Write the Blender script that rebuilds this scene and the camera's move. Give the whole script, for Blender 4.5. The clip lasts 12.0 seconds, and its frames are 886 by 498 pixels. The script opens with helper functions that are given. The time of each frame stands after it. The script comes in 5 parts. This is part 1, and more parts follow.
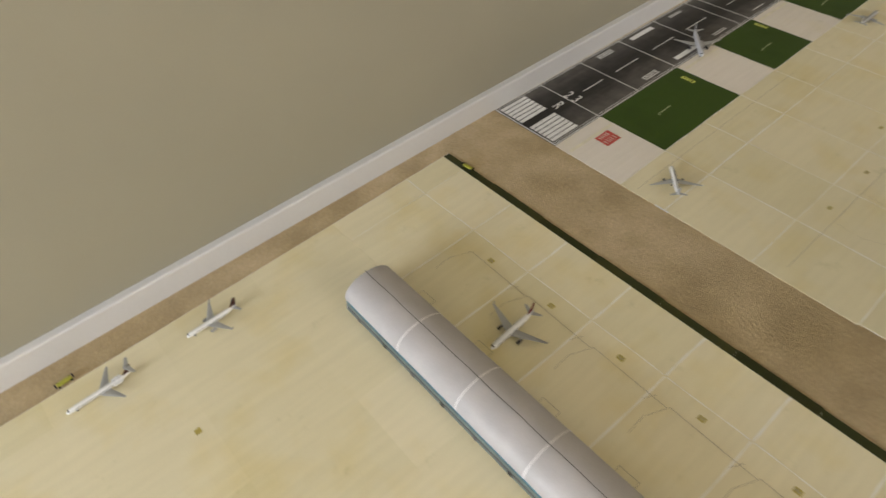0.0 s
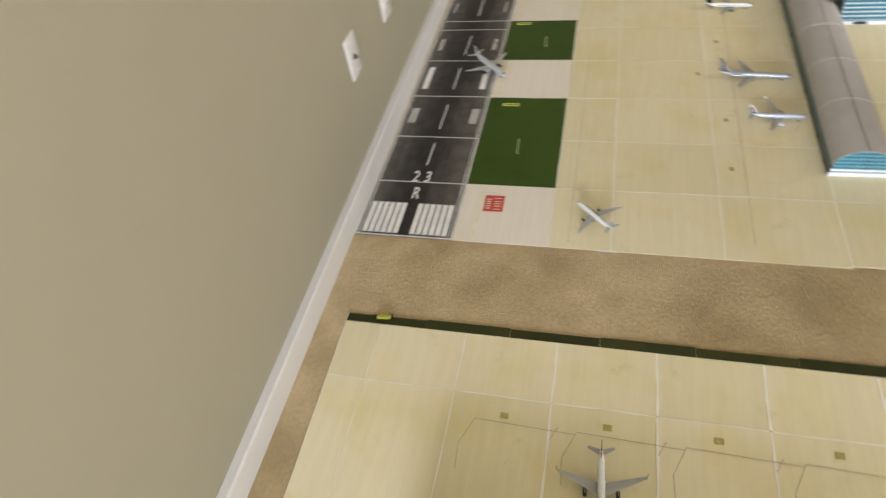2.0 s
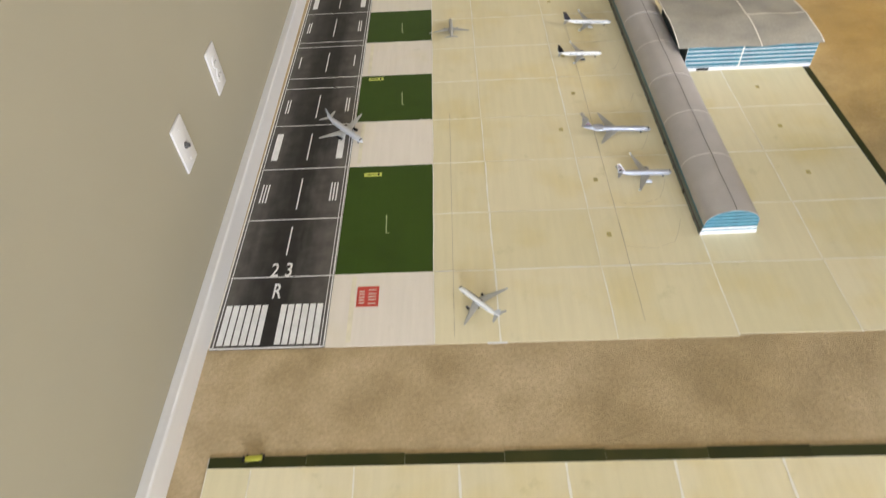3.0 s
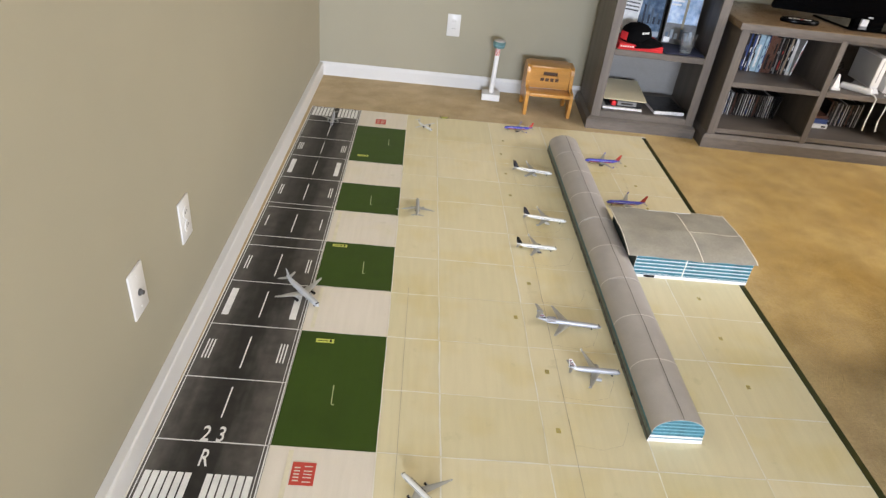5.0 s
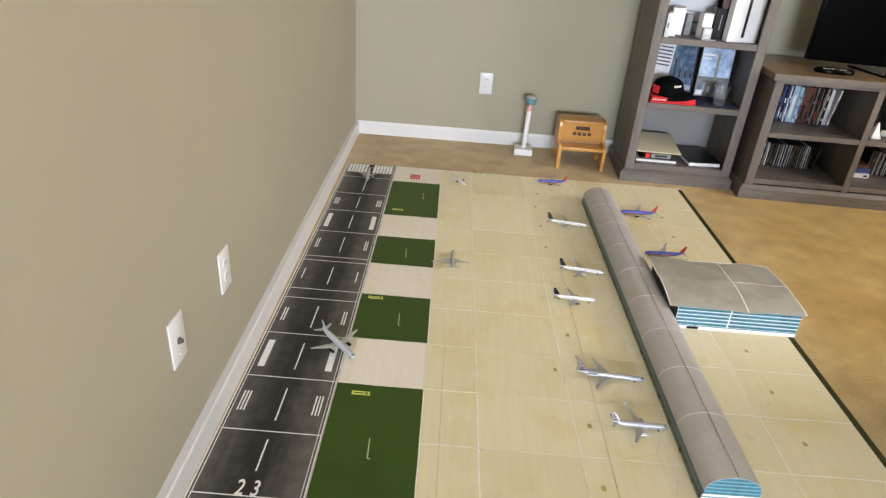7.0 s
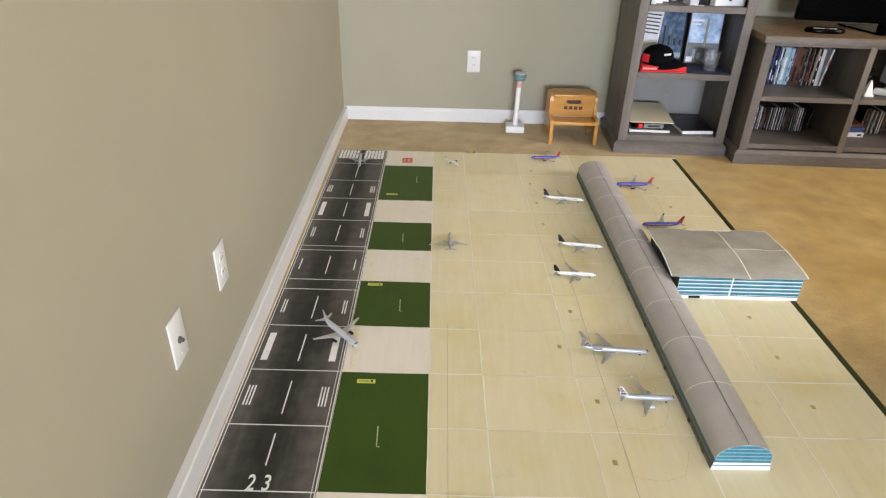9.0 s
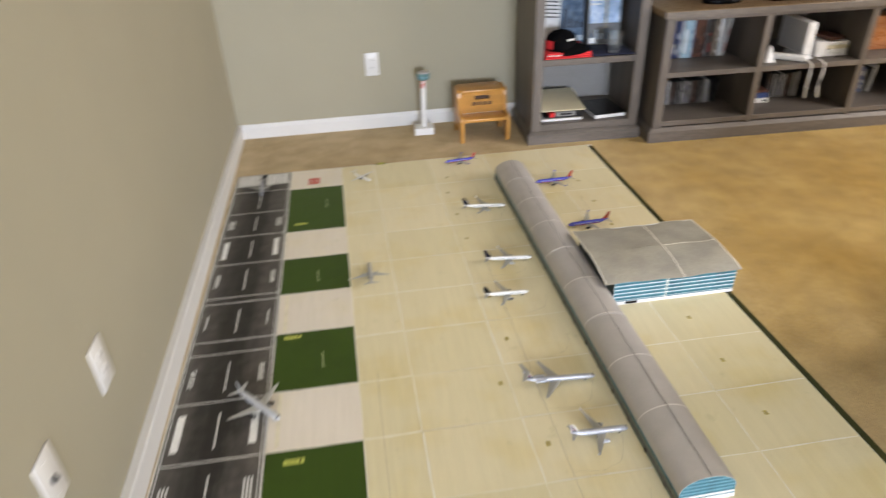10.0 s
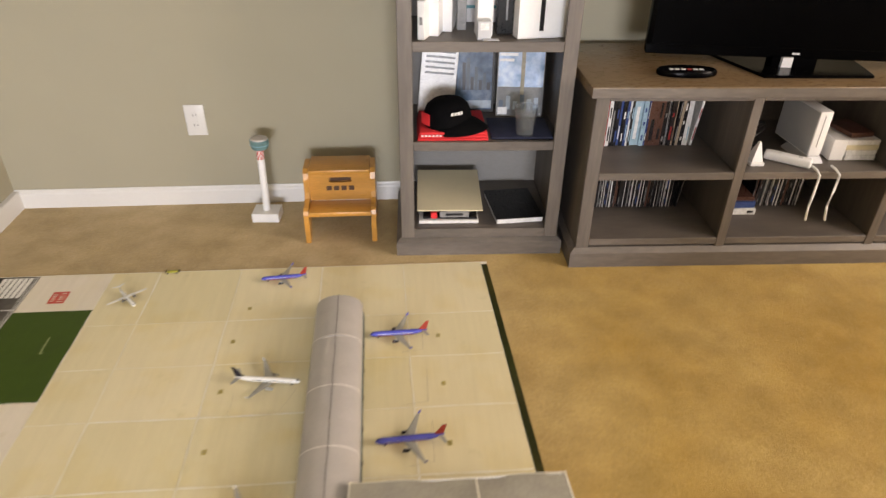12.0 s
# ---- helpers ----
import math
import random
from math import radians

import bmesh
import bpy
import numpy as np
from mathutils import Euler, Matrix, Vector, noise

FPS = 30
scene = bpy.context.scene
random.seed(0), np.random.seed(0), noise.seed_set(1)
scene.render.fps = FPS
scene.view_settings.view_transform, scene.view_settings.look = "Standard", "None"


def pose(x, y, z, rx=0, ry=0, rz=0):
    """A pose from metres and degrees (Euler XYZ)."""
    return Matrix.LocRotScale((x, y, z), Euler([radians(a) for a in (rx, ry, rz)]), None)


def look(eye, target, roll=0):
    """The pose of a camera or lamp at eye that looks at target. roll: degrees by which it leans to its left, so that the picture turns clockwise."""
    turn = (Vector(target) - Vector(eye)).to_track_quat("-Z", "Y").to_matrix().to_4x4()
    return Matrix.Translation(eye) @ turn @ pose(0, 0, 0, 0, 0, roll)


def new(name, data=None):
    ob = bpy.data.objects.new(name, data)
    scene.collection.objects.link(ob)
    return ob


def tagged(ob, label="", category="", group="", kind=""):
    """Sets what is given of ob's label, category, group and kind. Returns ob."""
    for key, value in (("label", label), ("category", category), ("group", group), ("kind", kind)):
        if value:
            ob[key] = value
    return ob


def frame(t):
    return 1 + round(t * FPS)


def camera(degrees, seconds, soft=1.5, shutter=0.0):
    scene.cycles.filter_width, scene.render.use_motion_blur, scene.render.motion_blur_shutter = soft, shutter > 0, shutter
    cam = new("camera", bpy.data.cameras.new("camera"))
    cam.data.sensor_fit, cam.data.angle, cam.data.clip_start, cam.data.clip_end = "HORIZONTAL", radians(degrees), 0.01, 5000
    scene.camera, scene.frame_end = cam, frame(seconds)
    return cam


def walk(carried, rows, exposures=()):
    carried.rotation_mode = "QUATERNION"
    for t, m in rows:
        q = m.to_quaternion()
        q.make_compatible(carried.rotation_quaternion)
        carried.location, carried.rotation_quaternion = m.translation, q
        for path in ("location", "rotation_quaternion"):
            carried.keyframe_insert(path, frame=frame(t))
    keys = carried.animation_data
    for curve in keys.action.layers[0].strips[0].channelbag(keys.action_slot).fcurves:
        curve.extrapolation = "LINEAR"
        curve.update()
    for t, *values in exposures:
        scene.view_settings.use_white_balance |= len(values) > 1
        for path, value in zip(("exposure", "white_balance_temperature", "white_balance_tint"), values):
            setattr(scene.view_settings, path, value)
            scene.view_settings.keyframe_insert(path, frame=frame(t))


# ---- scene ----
cam = camera(69.2, 12.0, soft=1.25, shutter=0.4)
PATH = [
    (0, (1.389, -1.292, 1.288), (0.292, -0.461, -0.163), -4.6),
    (0.5, (1.173, -1.275, 1.277), (0.066, -0.5, -0.197), -8.5),
    (1, (0.993, -1.153, 1.262), (0.087, -0.197, -0.243), -11.8),
    (1.5, (0.84, -1.131, 1.281), (0.06, -0.093, -0.241), -13.6),
    (2, (0.728, -1.121, 1.27), (0.234, 0.141, -0.2), -11.8),
    (2.5, (0.683, -0.996, 1.278), (0.491, 0.295, -0.237), -11.0),
    (3, (0.669, -0.844, 1.274), (0.588, 0.494, -0.21), -4.5),
    (3.5, (0.645, -0.791, 1.315), (0.634, 0.654, -0.068), 0.0),
    (5.5, (0.619, -0.818, 1.287), (0.734, 0.889, 0.251), 7.5),
    (6, (0.619, -0.818, 1.276), (0.748, 0.918, 0.293), 7.5),
    (6.5, (0.614, -0.815, 1.273), (0.653, 0.949, 0.333), 6.9),
    (8.5, (0.592, -0.819, 1.246), (0.547, 0.918, 0.255), -0.8),
    (9, (0.598, -0.796, 1.26), (0.6, 0.937, 0.261), 1.5),
    (9.5, (0.622, -0.771, 1.267), (0.627, 0.94, 0.231), 1.1),
    (10, (0.645, -0.55, 1.318), (0.863, 1.136, 0.265), -2.3),
    (10.2, (0.632, -0.428, 1.344), (1.048, 1.221, 0.291), -4.0),
    (10.5, (0.613, -0.298, 1.334), (1.24, 1.283, 0.282), -6.4),
    (10.7, (0.654, -0.218, 1.307), (1.36, 1.314, 0.233), -3.8),
    (11, (0.829, -0.06, 1.274), (1.424, 1.49, 0.16), -5.6),
    (11.2, (0.989, 0.072, 1.301), (1.471, 1.669, 0.198), -3.1),
    (11.5, (1.187, 0.22, 1.305), (1.448, 1.887, 0.231), -4.6),
    (11.7, (1.327, 0.334, 1.264), (1.536, 2.022, 0.212), -0.9),
    (12, (1.503, 0.517, 1.255), (1.647, 2.206, 0.194), 0.8),
]
EXPOSURES = [(0.0, -0.28, 6700, 14), (1.0, -0.15, 6800, 15), (2.0, 0.15, 6600, 14), (2.5, 0.29, 6400, 14), (3.5, 0.38, 6450, 15), (9.5, 0.41, 6450, 15), (10.5, 0.33, 6650, 15), (11.2, 0.33, 6950, 16), (12.0, 0.36, 7450, 19)]
walk(cam, [(t, look(eye, target, roll)) for t, eye, target, roll in PATH], EXPOSURES)

# ---------- light ----------
world = bpy.data.worlds.new("world")
scene.world = world
world.use_nodes = True
wn = world.node_tree
sky = wn.nodes.new("ShaderNodeTexSky")
sky.sky_type = "NISHITA"
sky.sun_disc = False
sky.sun_elevation, sky.sun_rotation = radians(48), radians(150)
wn.links.new(sky.outputs[0], wn.nodes["Background"].inputs[0])
wn.nodes["Background"].inputs[1].default_value = 0.12


def window_light(name, x, y, z, w, h, target, power, colour):
    lamp = bpy.data.lights.new(name, "AREA")
    lamp.shape, lamp.size, lamp.size_y, lamp.energy, lamp.color = "RECTANGLE", w, h, power, colour
    ob = new(name, lamp)
    ob.matrix_world = look((x, y, z), target)
    return ob


window_light("window_light_south", 1.4, -7.72, 1.65, 2.4, 1.3, (1.8, 0, 0.5), 560, (0.757, 0.858, 1.0))
window_light("window_light_east", 5.52, 0.2, 1.70, 2.0, 1.3, (0.9, 0.5, 0.2), 122, (1.0, 0.945, 0.875))

# ---------- materials ----------
def shader(name):
    m = bpy.data.materials.new(name)
    m.use_nodes = True
    nt = m.node_tree
    return m, nt, nt.nodes["Principled BSDF"]


def noise_node(nt, scale, detail=4.0, stretch=(1, 1, 1), rough=0.55):
    geo = nt.nodes.new("ShaderNodeNewGeometry")
    mp = nt.nodes.new("ShaderNodeMapping")
    mp.inputs["Scale"].default_value = stretch
    n = nt.nodes.new("ShaderNodeTexNoise")
    n.inputs["Scale"].default_value, n.inputs["Detail"].default_value, n.inputs["Roughness"].default_value = scale, detail, rough
    nt.links.new(geo.outputs["Position"], mp.inputs["Vector"])
    nt.links.new(mp.outputs[0], n.inputs["Vector"])
    return n


def ramp(nt, src, lo, hi, c0, c1):
    r = nt.nodes.new("ShaderNodeValToRGB")
    r.color_ramp.elements[0].position, r.color_ramp.elements[1].position = lo, hi
    r.color_ramp.elements[0].color, r.color_ramp.elements[1].color = (*c0, 1), (*c1, 1)
    nt.links.new(src, r.inputs[0])
    return r


def mixed(nt, fac, a, b, blend="MIX"):
    mx = nt.nodes.new("ShaderNodeMix")
    mx.data_type, mx.blend_type = "RGBA", blend
    if isinstance(fac, float):
        mx.inputs[0].default_value = fac
    else:
        nt.links.new(fac, mx.inputs[0])
    nt.links.new(a, mx.inputs[6])
    nt.links.new(b, mx.inputs[7])
    return mx.outputs[2]


def bumped(nt, bsdf, src, strength, distance):
    b = nt.nodes.new("ShaderNodeBump")
    b.inputs["Strength"].default_value, b.inputs["Distance"].default_value = strength, distance
    nt.links.new(src, b.inputs["Height"])
    nt.links.new(b.outputs[0], bsdf.inputs["Normal"])


def shade(c, k):
    return tuple(min(1.0, v * k) for v in c)


def surface(name, c, rough=0.6, metal=0.0, vary=0.12, coarse=8.0, fine=150.0, bump=0.1, depth=0.001, stretch=(1, 1, 1), rnd=0.0, c2=None):
    """Base colour with stains at a coarse and grain at a fine scale, and relief from the grain."""
    m, nt, b = shader(name)
    n1 = noise_node(nt, coarse, 3, stretch)
    n2 = noise_node(nt, fine, 5, stretch)
    r1 = ramp(nt, n1.outputs[0], 0.3, 0.7, shade(c, 1 - vary), c2 or shade(c, 1 + vary * 0.6))
    r2 = ramp(nt, n2.outputs[0], 0.3, 0.7, (1 - vary,) * 3, (1, 1, 1))
    col = mixed(nt, 1.0, r1.outputs[0], r2.outputs[0], "MULTIPLY")
    if rnd:
        oi = nt.nodes.new("ShaderNodeObjectInfo")
        rr = ramp(nt, oi.outputs["Random"], 0, 1, (1 - rnd,) * 3, (1, 1, 1))
        col = mixed(nt, 1.0, col, rr.outputs[0], "MULTIPLY")
    nt.links.new(col, b.inputs["Base Color"])
    rg = ramp(nt, n2.outputs[0], 0.2, 0.8, (max(0.02, rough - 0.08),) * 3, (min(1, rough + 0.08),) * 3)
    nt.links.new(rg.outputs[0], b.inputs["Roughness"])
    b.inputs["Metallic"].default_value = metal
    if bump:
        bumped(nt, b, n2.outputs[0], bump, depth)
    return m


def carpet_material():
    m, nt, b = shader("carpet")
    big = noise_node(nt, 1.9, 6)
    mid = noise_node(nt, 8, 5)
    fib = noise_node(nt, 105, 6, rough=0.8)
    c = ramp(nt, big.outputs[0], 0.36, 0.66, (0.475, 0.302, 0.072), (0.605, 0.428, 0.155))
    greyed = ramp(nt, big.outputs[0], 0.36, 0.66, (0.51, 0.387, 0.208), (0.63, 0.496, 0.305))
    # light painted into the colour: golden north-east, greyer along the wall and mid-room
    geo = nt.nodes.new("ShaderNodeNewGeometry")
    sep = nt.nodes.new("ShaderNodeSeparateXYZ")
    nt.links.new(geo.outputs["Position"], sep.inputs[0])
    light_y = nt.nodes.new("ShaderNodeMapRange")
    light_y.interpolation_type = "SMOOTHSTEP"
    light_y.inputs["From Min"].default_value, light_y.inputs["From Max"].default_value = 1.3, -0.2
    nt.links.new(sep.outputs["Y"], light_y.inputs["Value"])
    light_x = nt.nodes.new("ShaderNodeMapRange")
    light_x.interpolation_type = "SMOOTHSTEP"
    light_x.inputs["From Min"].default_value, light_x.inputs["From Max"].default_value = 2.2, 1.2
    nt.links.new(sep.outputs["X"], light_x.inputs["Value"])
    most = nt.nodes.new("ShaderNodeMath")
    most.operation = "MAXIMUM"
    nt.links.new(light_y.outputs[0], most.inputs[0])
    nt.links.new(light_x.outputs[0], most.inputs[1])
    hue = mixed(nt, most.outputs[0], c.outputs[0], greyed.outputs[0])
    d = ramp(nt, mid.outputs[0], 0.32, 0.68, (0.80, 0.785, 0.74), (1.07, 1.07, 1.07))
    e = ramp(nt, fib.outputs[0], 0.3, 0.7, (0.73, 0.71, 0.67), (1.09, 1.09, 1.09))
    col = mixed(nt, 1.0, mixed(nt, 1.0, hue, d.outputs[0], "MULTIPLY"), e.outputs[0], "MULTIPLY")
    nt.links.new(col, b.inputs["Base Color"])
    b.inputs["Roughness"].default_value = 0.95
    b.inputs["Specular IOR Level"].default_value = 0.1
    b.inputs["Sheen Weight"].default_value = 0.15
    add = nt.nodes.new("ShaderNodeMath")
    add.operation = "ADD"
    nt.links.new(fib.outputs[0], add.inputs[0])
    nt.links.new(mid.outputs[0], add.inputs[1])
    bumped(nt, b, add.outputs[0], 1.0, 0.005)
    return m


def paper_material(name, c, stain, rnd=0.06, stain_lo=0.5, rough=0.5):
    """Inkjet-printed sheet: faint streaks along the feed, yellowed stains, slight buckling."""
    m, nt, b = shader(name)
    st = noise_node(nt, 5.0, 3)
    streak = noise_node(nt, 60, 3, (1, 0.08, 1))
    grain = noise_node(nt, 420, 3)
    buckle = noise_node(nt, 9, 2)
    base = nt.nodes.new("ShaderNodeRGB")
    base.outputs[0].default_value = (*c, 1)
    other = nt.nodes.new("ShaderNodeRGB")
    other.outputs[0].default_value = (*stain, 1)
    f = ramp(nt, st.outputs[0], stain_lo, 0.75, (0, 0, 0), (1, 1, 1))
    col = mixed(nt, f.outputs[0], base.outputs[0], other.outputs[0])
    s = ramp(nt, streak.outputs[0], 0.3, 0.7, (0.94, 0.94, 0.93), (1.0, 1.0, 1.0))
    g = ramp(nt, grain.outputs[0], 0.3, 0.7, (0.95, 0.95, 0.95), (1, 1, 1))
    col = mixed(nt, 1.0, mixed(nt, 1.0, col, s.outputs[0], "MULTIPLY"), g.outputs[0], "MULTIPLY")
    spots = noise_node(nt, 11, 5, rough=0.7)
    k = ramp(nt, spots.outputs[0], 0.62, 0.76, (1, 1, 1), (0.84, 0.85, 0.78))
    col = mixed(nt, 1.0, col, k.outputs[0], "MULTIPLY")
    oi = nt.nodes.new("ShaderNodeObjectInfo")
    rr = ramp(nt, oi.outputs["Random"], 0, 1, (1 - rnd, 1 - rnd, 1 - rnd * 1.7), (1, 1, 1))
    col = mixed(nt, 1.0, col, rr.outputs[0], "MULTIPLY")
    nt.links.new(col, b.inputs["Base Color"])
    b.inputs["Roughness"].default_value = rough
    b.inputs["Specular IOR Level"].default_value = 0.3
    bumped(nt, b, buckle.outputs[0], 0.35, 0.004)
    return m


def runway_material():
    """Printed asphalt: dark tyre-worn middle of its own shape, lighter shoulders, mottled ink."""
    m, nt, b = shader("runway_print")
    geo = nt.nodes.new("ShaderNodeNewGeometry")
    sep = nt.nodes.new("ShaderNodeSeparateXYZ")
    nt.links.new(geo.outputs["Position"], sep.inputs[0])
    wob = noise_node(nt, 30, 3, (1, 0.15, 1))
    ad = nt.nodes.new("ShaderNodeMath")
    ad.operation = "MULTIPLY_ADD"
    ad.inputs[1].default_value = 0.10
    nt.links.new(wob.outputs[0], ad.inputs[0])
    nt.links.new(sep.outputs[0], ad.inputs[2])
    r = nt.nodes.new("ShaderNodeValToRGB")
    els = r.color_ramp.elements
    els[0].position, els[0].color = 0.09, (0.13, 0.12, 0.105, 1)
    els[1].position, els[1].color = 0.35, (0.12, 0.11, 0.10, 1)
    for p, k in ((0.155, 0.055), (0.20, 0.028), (0.25, 0.032), (0.285, 0.075)):
        e = els.new(p)
        e.color = (k, k * 0.93, k * 0.86, 1)
    nt.links.new(ad.outputs[0], r.inputs[0])
    mot = noise_node(nt, 26, 5)
    mm = ramp(nt, mot.outputs[0], 0.3, 0.75, (0.7, 0.7, 0.7), (1.25, 1.22, 1.2))
    nt.links.new(mixed(nt, 1.0, r.outputs[0], mm.outputs[0], "MULTIPLY"), b.inputs["Base Color"])
    b.inputs["Roughness"].default_value = 0.5
    b.inputs["Specular IOR Level"].default_value = 0.3
    bk = noise_node(nt, 9, 2)
    bumped(nt, b, bk.outputs[0], 0.3, 0.004)
    return m


def cover_material(name, a, c, d):
    """Glossy printed cover: a vague cityscape of pale sky above dark upright shapes."""
    m, nt, b = shader(name)
    n = noise_node(nt, 26, 4)
    big = noise_node(nt, 9, 2)
    r = nt.nodes.new("ShaderNodeValToRGB")
    els = r.color_ramp.elements
    els[0].position, els[0].color = 0.2, (*a, 1)
    els[1].position, els[1].color = 0.8, (*d, 1)
    els.new(0.5).color = (*c, 1)
    nt.links.new(n.outputs[0], r.inputs[0])
    r2 = ramp(nt, big.outputs[0], 0.3, 0.7, (0.55, 0.6, 0.65), (1.2, 1.2, 1.2))
    nt.links.new(mixed(nt, 1.0, r.outputs[0], r2.outputs[0], "MULTIPLY"), b.inputs["Base Color"])
    b.inputs["Roughness"].default_value = 0.12
    return m


def glass_material():
    m, nt, b = shader("clear_plastic")
    b.inputs["Base Color"].default_value = (0.95, 0.97, 0.98, 1)
    b.inputs["Transmission Weight"].default_value = 0.96
    b.inputs["Roughness"].default_value = 0.12
    b.inputs["IOR"].default_value = 1.3
    return m


WALL = surface("wall_paint", (0.346, 0.322, 0.240), 0.75, vary=0.035, coarse=1.6, fine=260, bump=0.12, depth=0.0012)
CEIL = surface("ceiling_paint", (0.80, 0.79, 0.75), 0.9, vary=0.03, coarse=2, fine=180, bump=0.2, depth=0.002)
TRIM = surface("trim_paint", (0.67, 0.665, 0.655), 0.35, vary=0.03, coarse=5, fine=90, bump=0.03)
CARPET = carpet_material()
APRON = paper_material("apron_print", (0.815, 0.738, 0.515), (0.78, 0.67, 0.37), rnd=0.09)
PALE = paper_material("pale_concrete_print", (0.83, 0.765, 0.675), (0.81, 0.74, 0.58), rnd=0.03)
GRASS = paper_material("grass_print", (0.043, 0.086, 0.009), (0.036, 0.070, 0.008), rnd=0.08)
BORDER = paper_material("border_grass_print", (0.034, 0.040, 0.009), (0.070, 0.060, 0.014), rnd=0.3)
EDGE = surface("paper_edge", (0.875, 0.845, 0.755), 0.6, vary=0.04, bump=0.03)
RUNWAY = runway_material()
MARK = surface("white_ink", (0.86, 0.855, 0.83), 0.55, vary=0.10, coarse=40, fine=300, bump=0.02)
GREYINK = surface("grey_ink", (0.42, 0.36, 0.25), 0.6, vary=0.2, coarse=30, bump=0)
REDINK = surface("red_ink", (0.62, 0.07, 0.05), 0.5, vary=0.1, bump=0)
POSTINK = surface("pale_green_ink", (0.58, 0.62, 0.36), 0.5, vary=0.25, coarse=80, bump=0)
YELINK = surface("yellow_ink", (0.66, 0.70, 0.14), 0.5, vary=0.15, coarse=60, bump=0)
FADED = surface("faded_yellow_ink", (0.81, 0.75, 0.575), 0.55, vary=0.08, coarse=30, bump=0)
TAGINK = surface("ochre_ink", (0.50, 0.40, 0.09), 0.5, vary=0.2, coarse=60, bump=0)
ROOF = surface("grey_roof_card", (0.485, 0.458, 0.440), 0.45, vary=0.07, coarse=14, fine=260, bump=0.05, rnd=0.05)
ROOFEDGE = surface("pale_roof_edge", (0.80, 0.77, 0.74), 0.6, vary=0.08, bump=0.02)
DARKLINE = surface("dark_joint_and_shade", (0.10, 0.09, 0.08), 0.6, vary=0.1, bump=0)
TEAL = surface("teal_glass_print", (0.045, 0.20, 0.27), 0.35, vary=0.3, coarse=40, fine=400, bump=0, stretch=(1, 1, 0.2))
SKYB = surface("light_blue_print", (0.20, 0.43, 0.53), 0.35, vary=0.15, coarse=60, fine=300, bump=0)
WHITEP = surface("white_card", (0.82, 0.82, 0.82), 0.45, vary=0.04, bump=0.02)
GREYGREEN = surface("greygreen_facade_print", (0.15, 0.19, 0.17), 0.4, vary=0.25, coarse=50, fine=300, bump=0, stretch=(1, 1, 0.2))
BLACK = surface("black_plastic", (0.004, 0.004, 0.0045), 0.3, vary=0.2, bump=0)
BLACK.node_tree.nodes["Principled BSDF"].inputs["Specular IOR Level"].default_value = 0.25
SCREEN = surface("tv_screen", (0.0010, 0.0010, 0.0012), 0.2, vary=0.1, bump=0)
SCREEN.node_tree.nodes["Principled BSDF"].inputs["Specular IOR Level"].default_value = 0.05
SILVER = surface("brushed_silver", (0.86, 0.86, 0.88), 0.4, metal=0.6, vary=0.05, bump=0)
CHROME = surface("chrome", (0.75, 0.76, 0.78), 0.12, metal=1.0, vary=0.05, bump=0)
P_WHITE = surface("plane_white", (0.80, 0.80, 0.78), 0.25, vary=0.04, bump=0)
P_GREY = surface("plane_grey", (0.42, 0.42, 0.40), 0.35, vary=0.06, bump=0)
P_WING = surface("plane_wing_grey", (0.37, 0.365, 0.335), 0.4, vary=0.08, bump=0)
P_SILVER = surface("plane_silver", (0.46, 0.475, 0.53), 0.36, metal=0.45, vary=0.06, bump=0)
P_BLUE = surface("plane_blue", (0.075, 0.085, 0.46), 0.22, vary=0.08, bump=0)
P_RED = surface("plane_red", (0.36, 0.045, 0.03), 0.25, vary=0.08, bump=0)
P_NAVY = surface("plane_navy", (0.018, 0.016, 0.022), 0.25, vary=0.1, bump=0)
P_UMBER = surface("plane_umber", (0.055, 0.016, 0.014), 0.3, vary=0.1, bump=0)
P_MAROON = surface("plane_maroon", (0.16, 0.012, 0.02), 0.25, vary=0.1, bump=0)
RUBBER = surface("tyre_rubber", (0.015, 0.015, 0.015), 0.8, vary=0.1, bump=0)
PINE = surface("honey_pine", (0.56, 0.27, 0.055), 0.32, vary=0.2, coarse=9, fine=120, bump=0.06, stretch=(0.25, 1, 2.2))
DARKBROWN = surface("burnt_lettering_and_grip_shade", (0.07, 0.03, 0.012), 0.6, vary=0.1, bump=0)
GREYWOOD = surface("weathered_grey_wood", (0.150, 0.128, 0.110), 0.5, vary=0.28, coarse=7, fine=70, bump=0.12, depth=0.0008, stretch=(0.3, 1, 1.4))
GREYWOODV = surface("weathered_grey_wood_upright", (0.150, 0.128, 0.110), 0.5, vary=0.28, coarse=7, fine=70, bump=0.12, depth=0.0008, stretch=(1.6, 1.6, 0.15))
TOPWOOD = surface("weathered_top_wood", (0.185, 0.122, 0.066), 0.3, vary=0.13, coarse=7, fine=130, bump=0.03, stretch=(0.25, 2, 1))
BACKP = surface("grey_back_panel", (0.27, 0.262, 0.25), 0.6, vary=0.1, coarse=5, bump=0.03, stretch=(0.4, 1, 1))
DARKWOOD = surface("dark_cherry_wood", (0.11, 0.035, 0.014), 0.3, vary=0.25, coarse=9, fine=90, bump=0.06, stretch=(1, 1, 0.2))
REDWOOD = surface("orange_seat_wood", (0.42, 0.15, 0.04), 0.3, vary=0.2, coarse=9, fine=90, bump=0.05, stretch=(0.3, 1, 1))
WICKER = surface("tan_woven", (0.48, 0.30, 0.11), 0.7, vary=0.25, coarse=25, fine=140, bump=0.5, depth=0.003, stretch=(1, 1, 2))
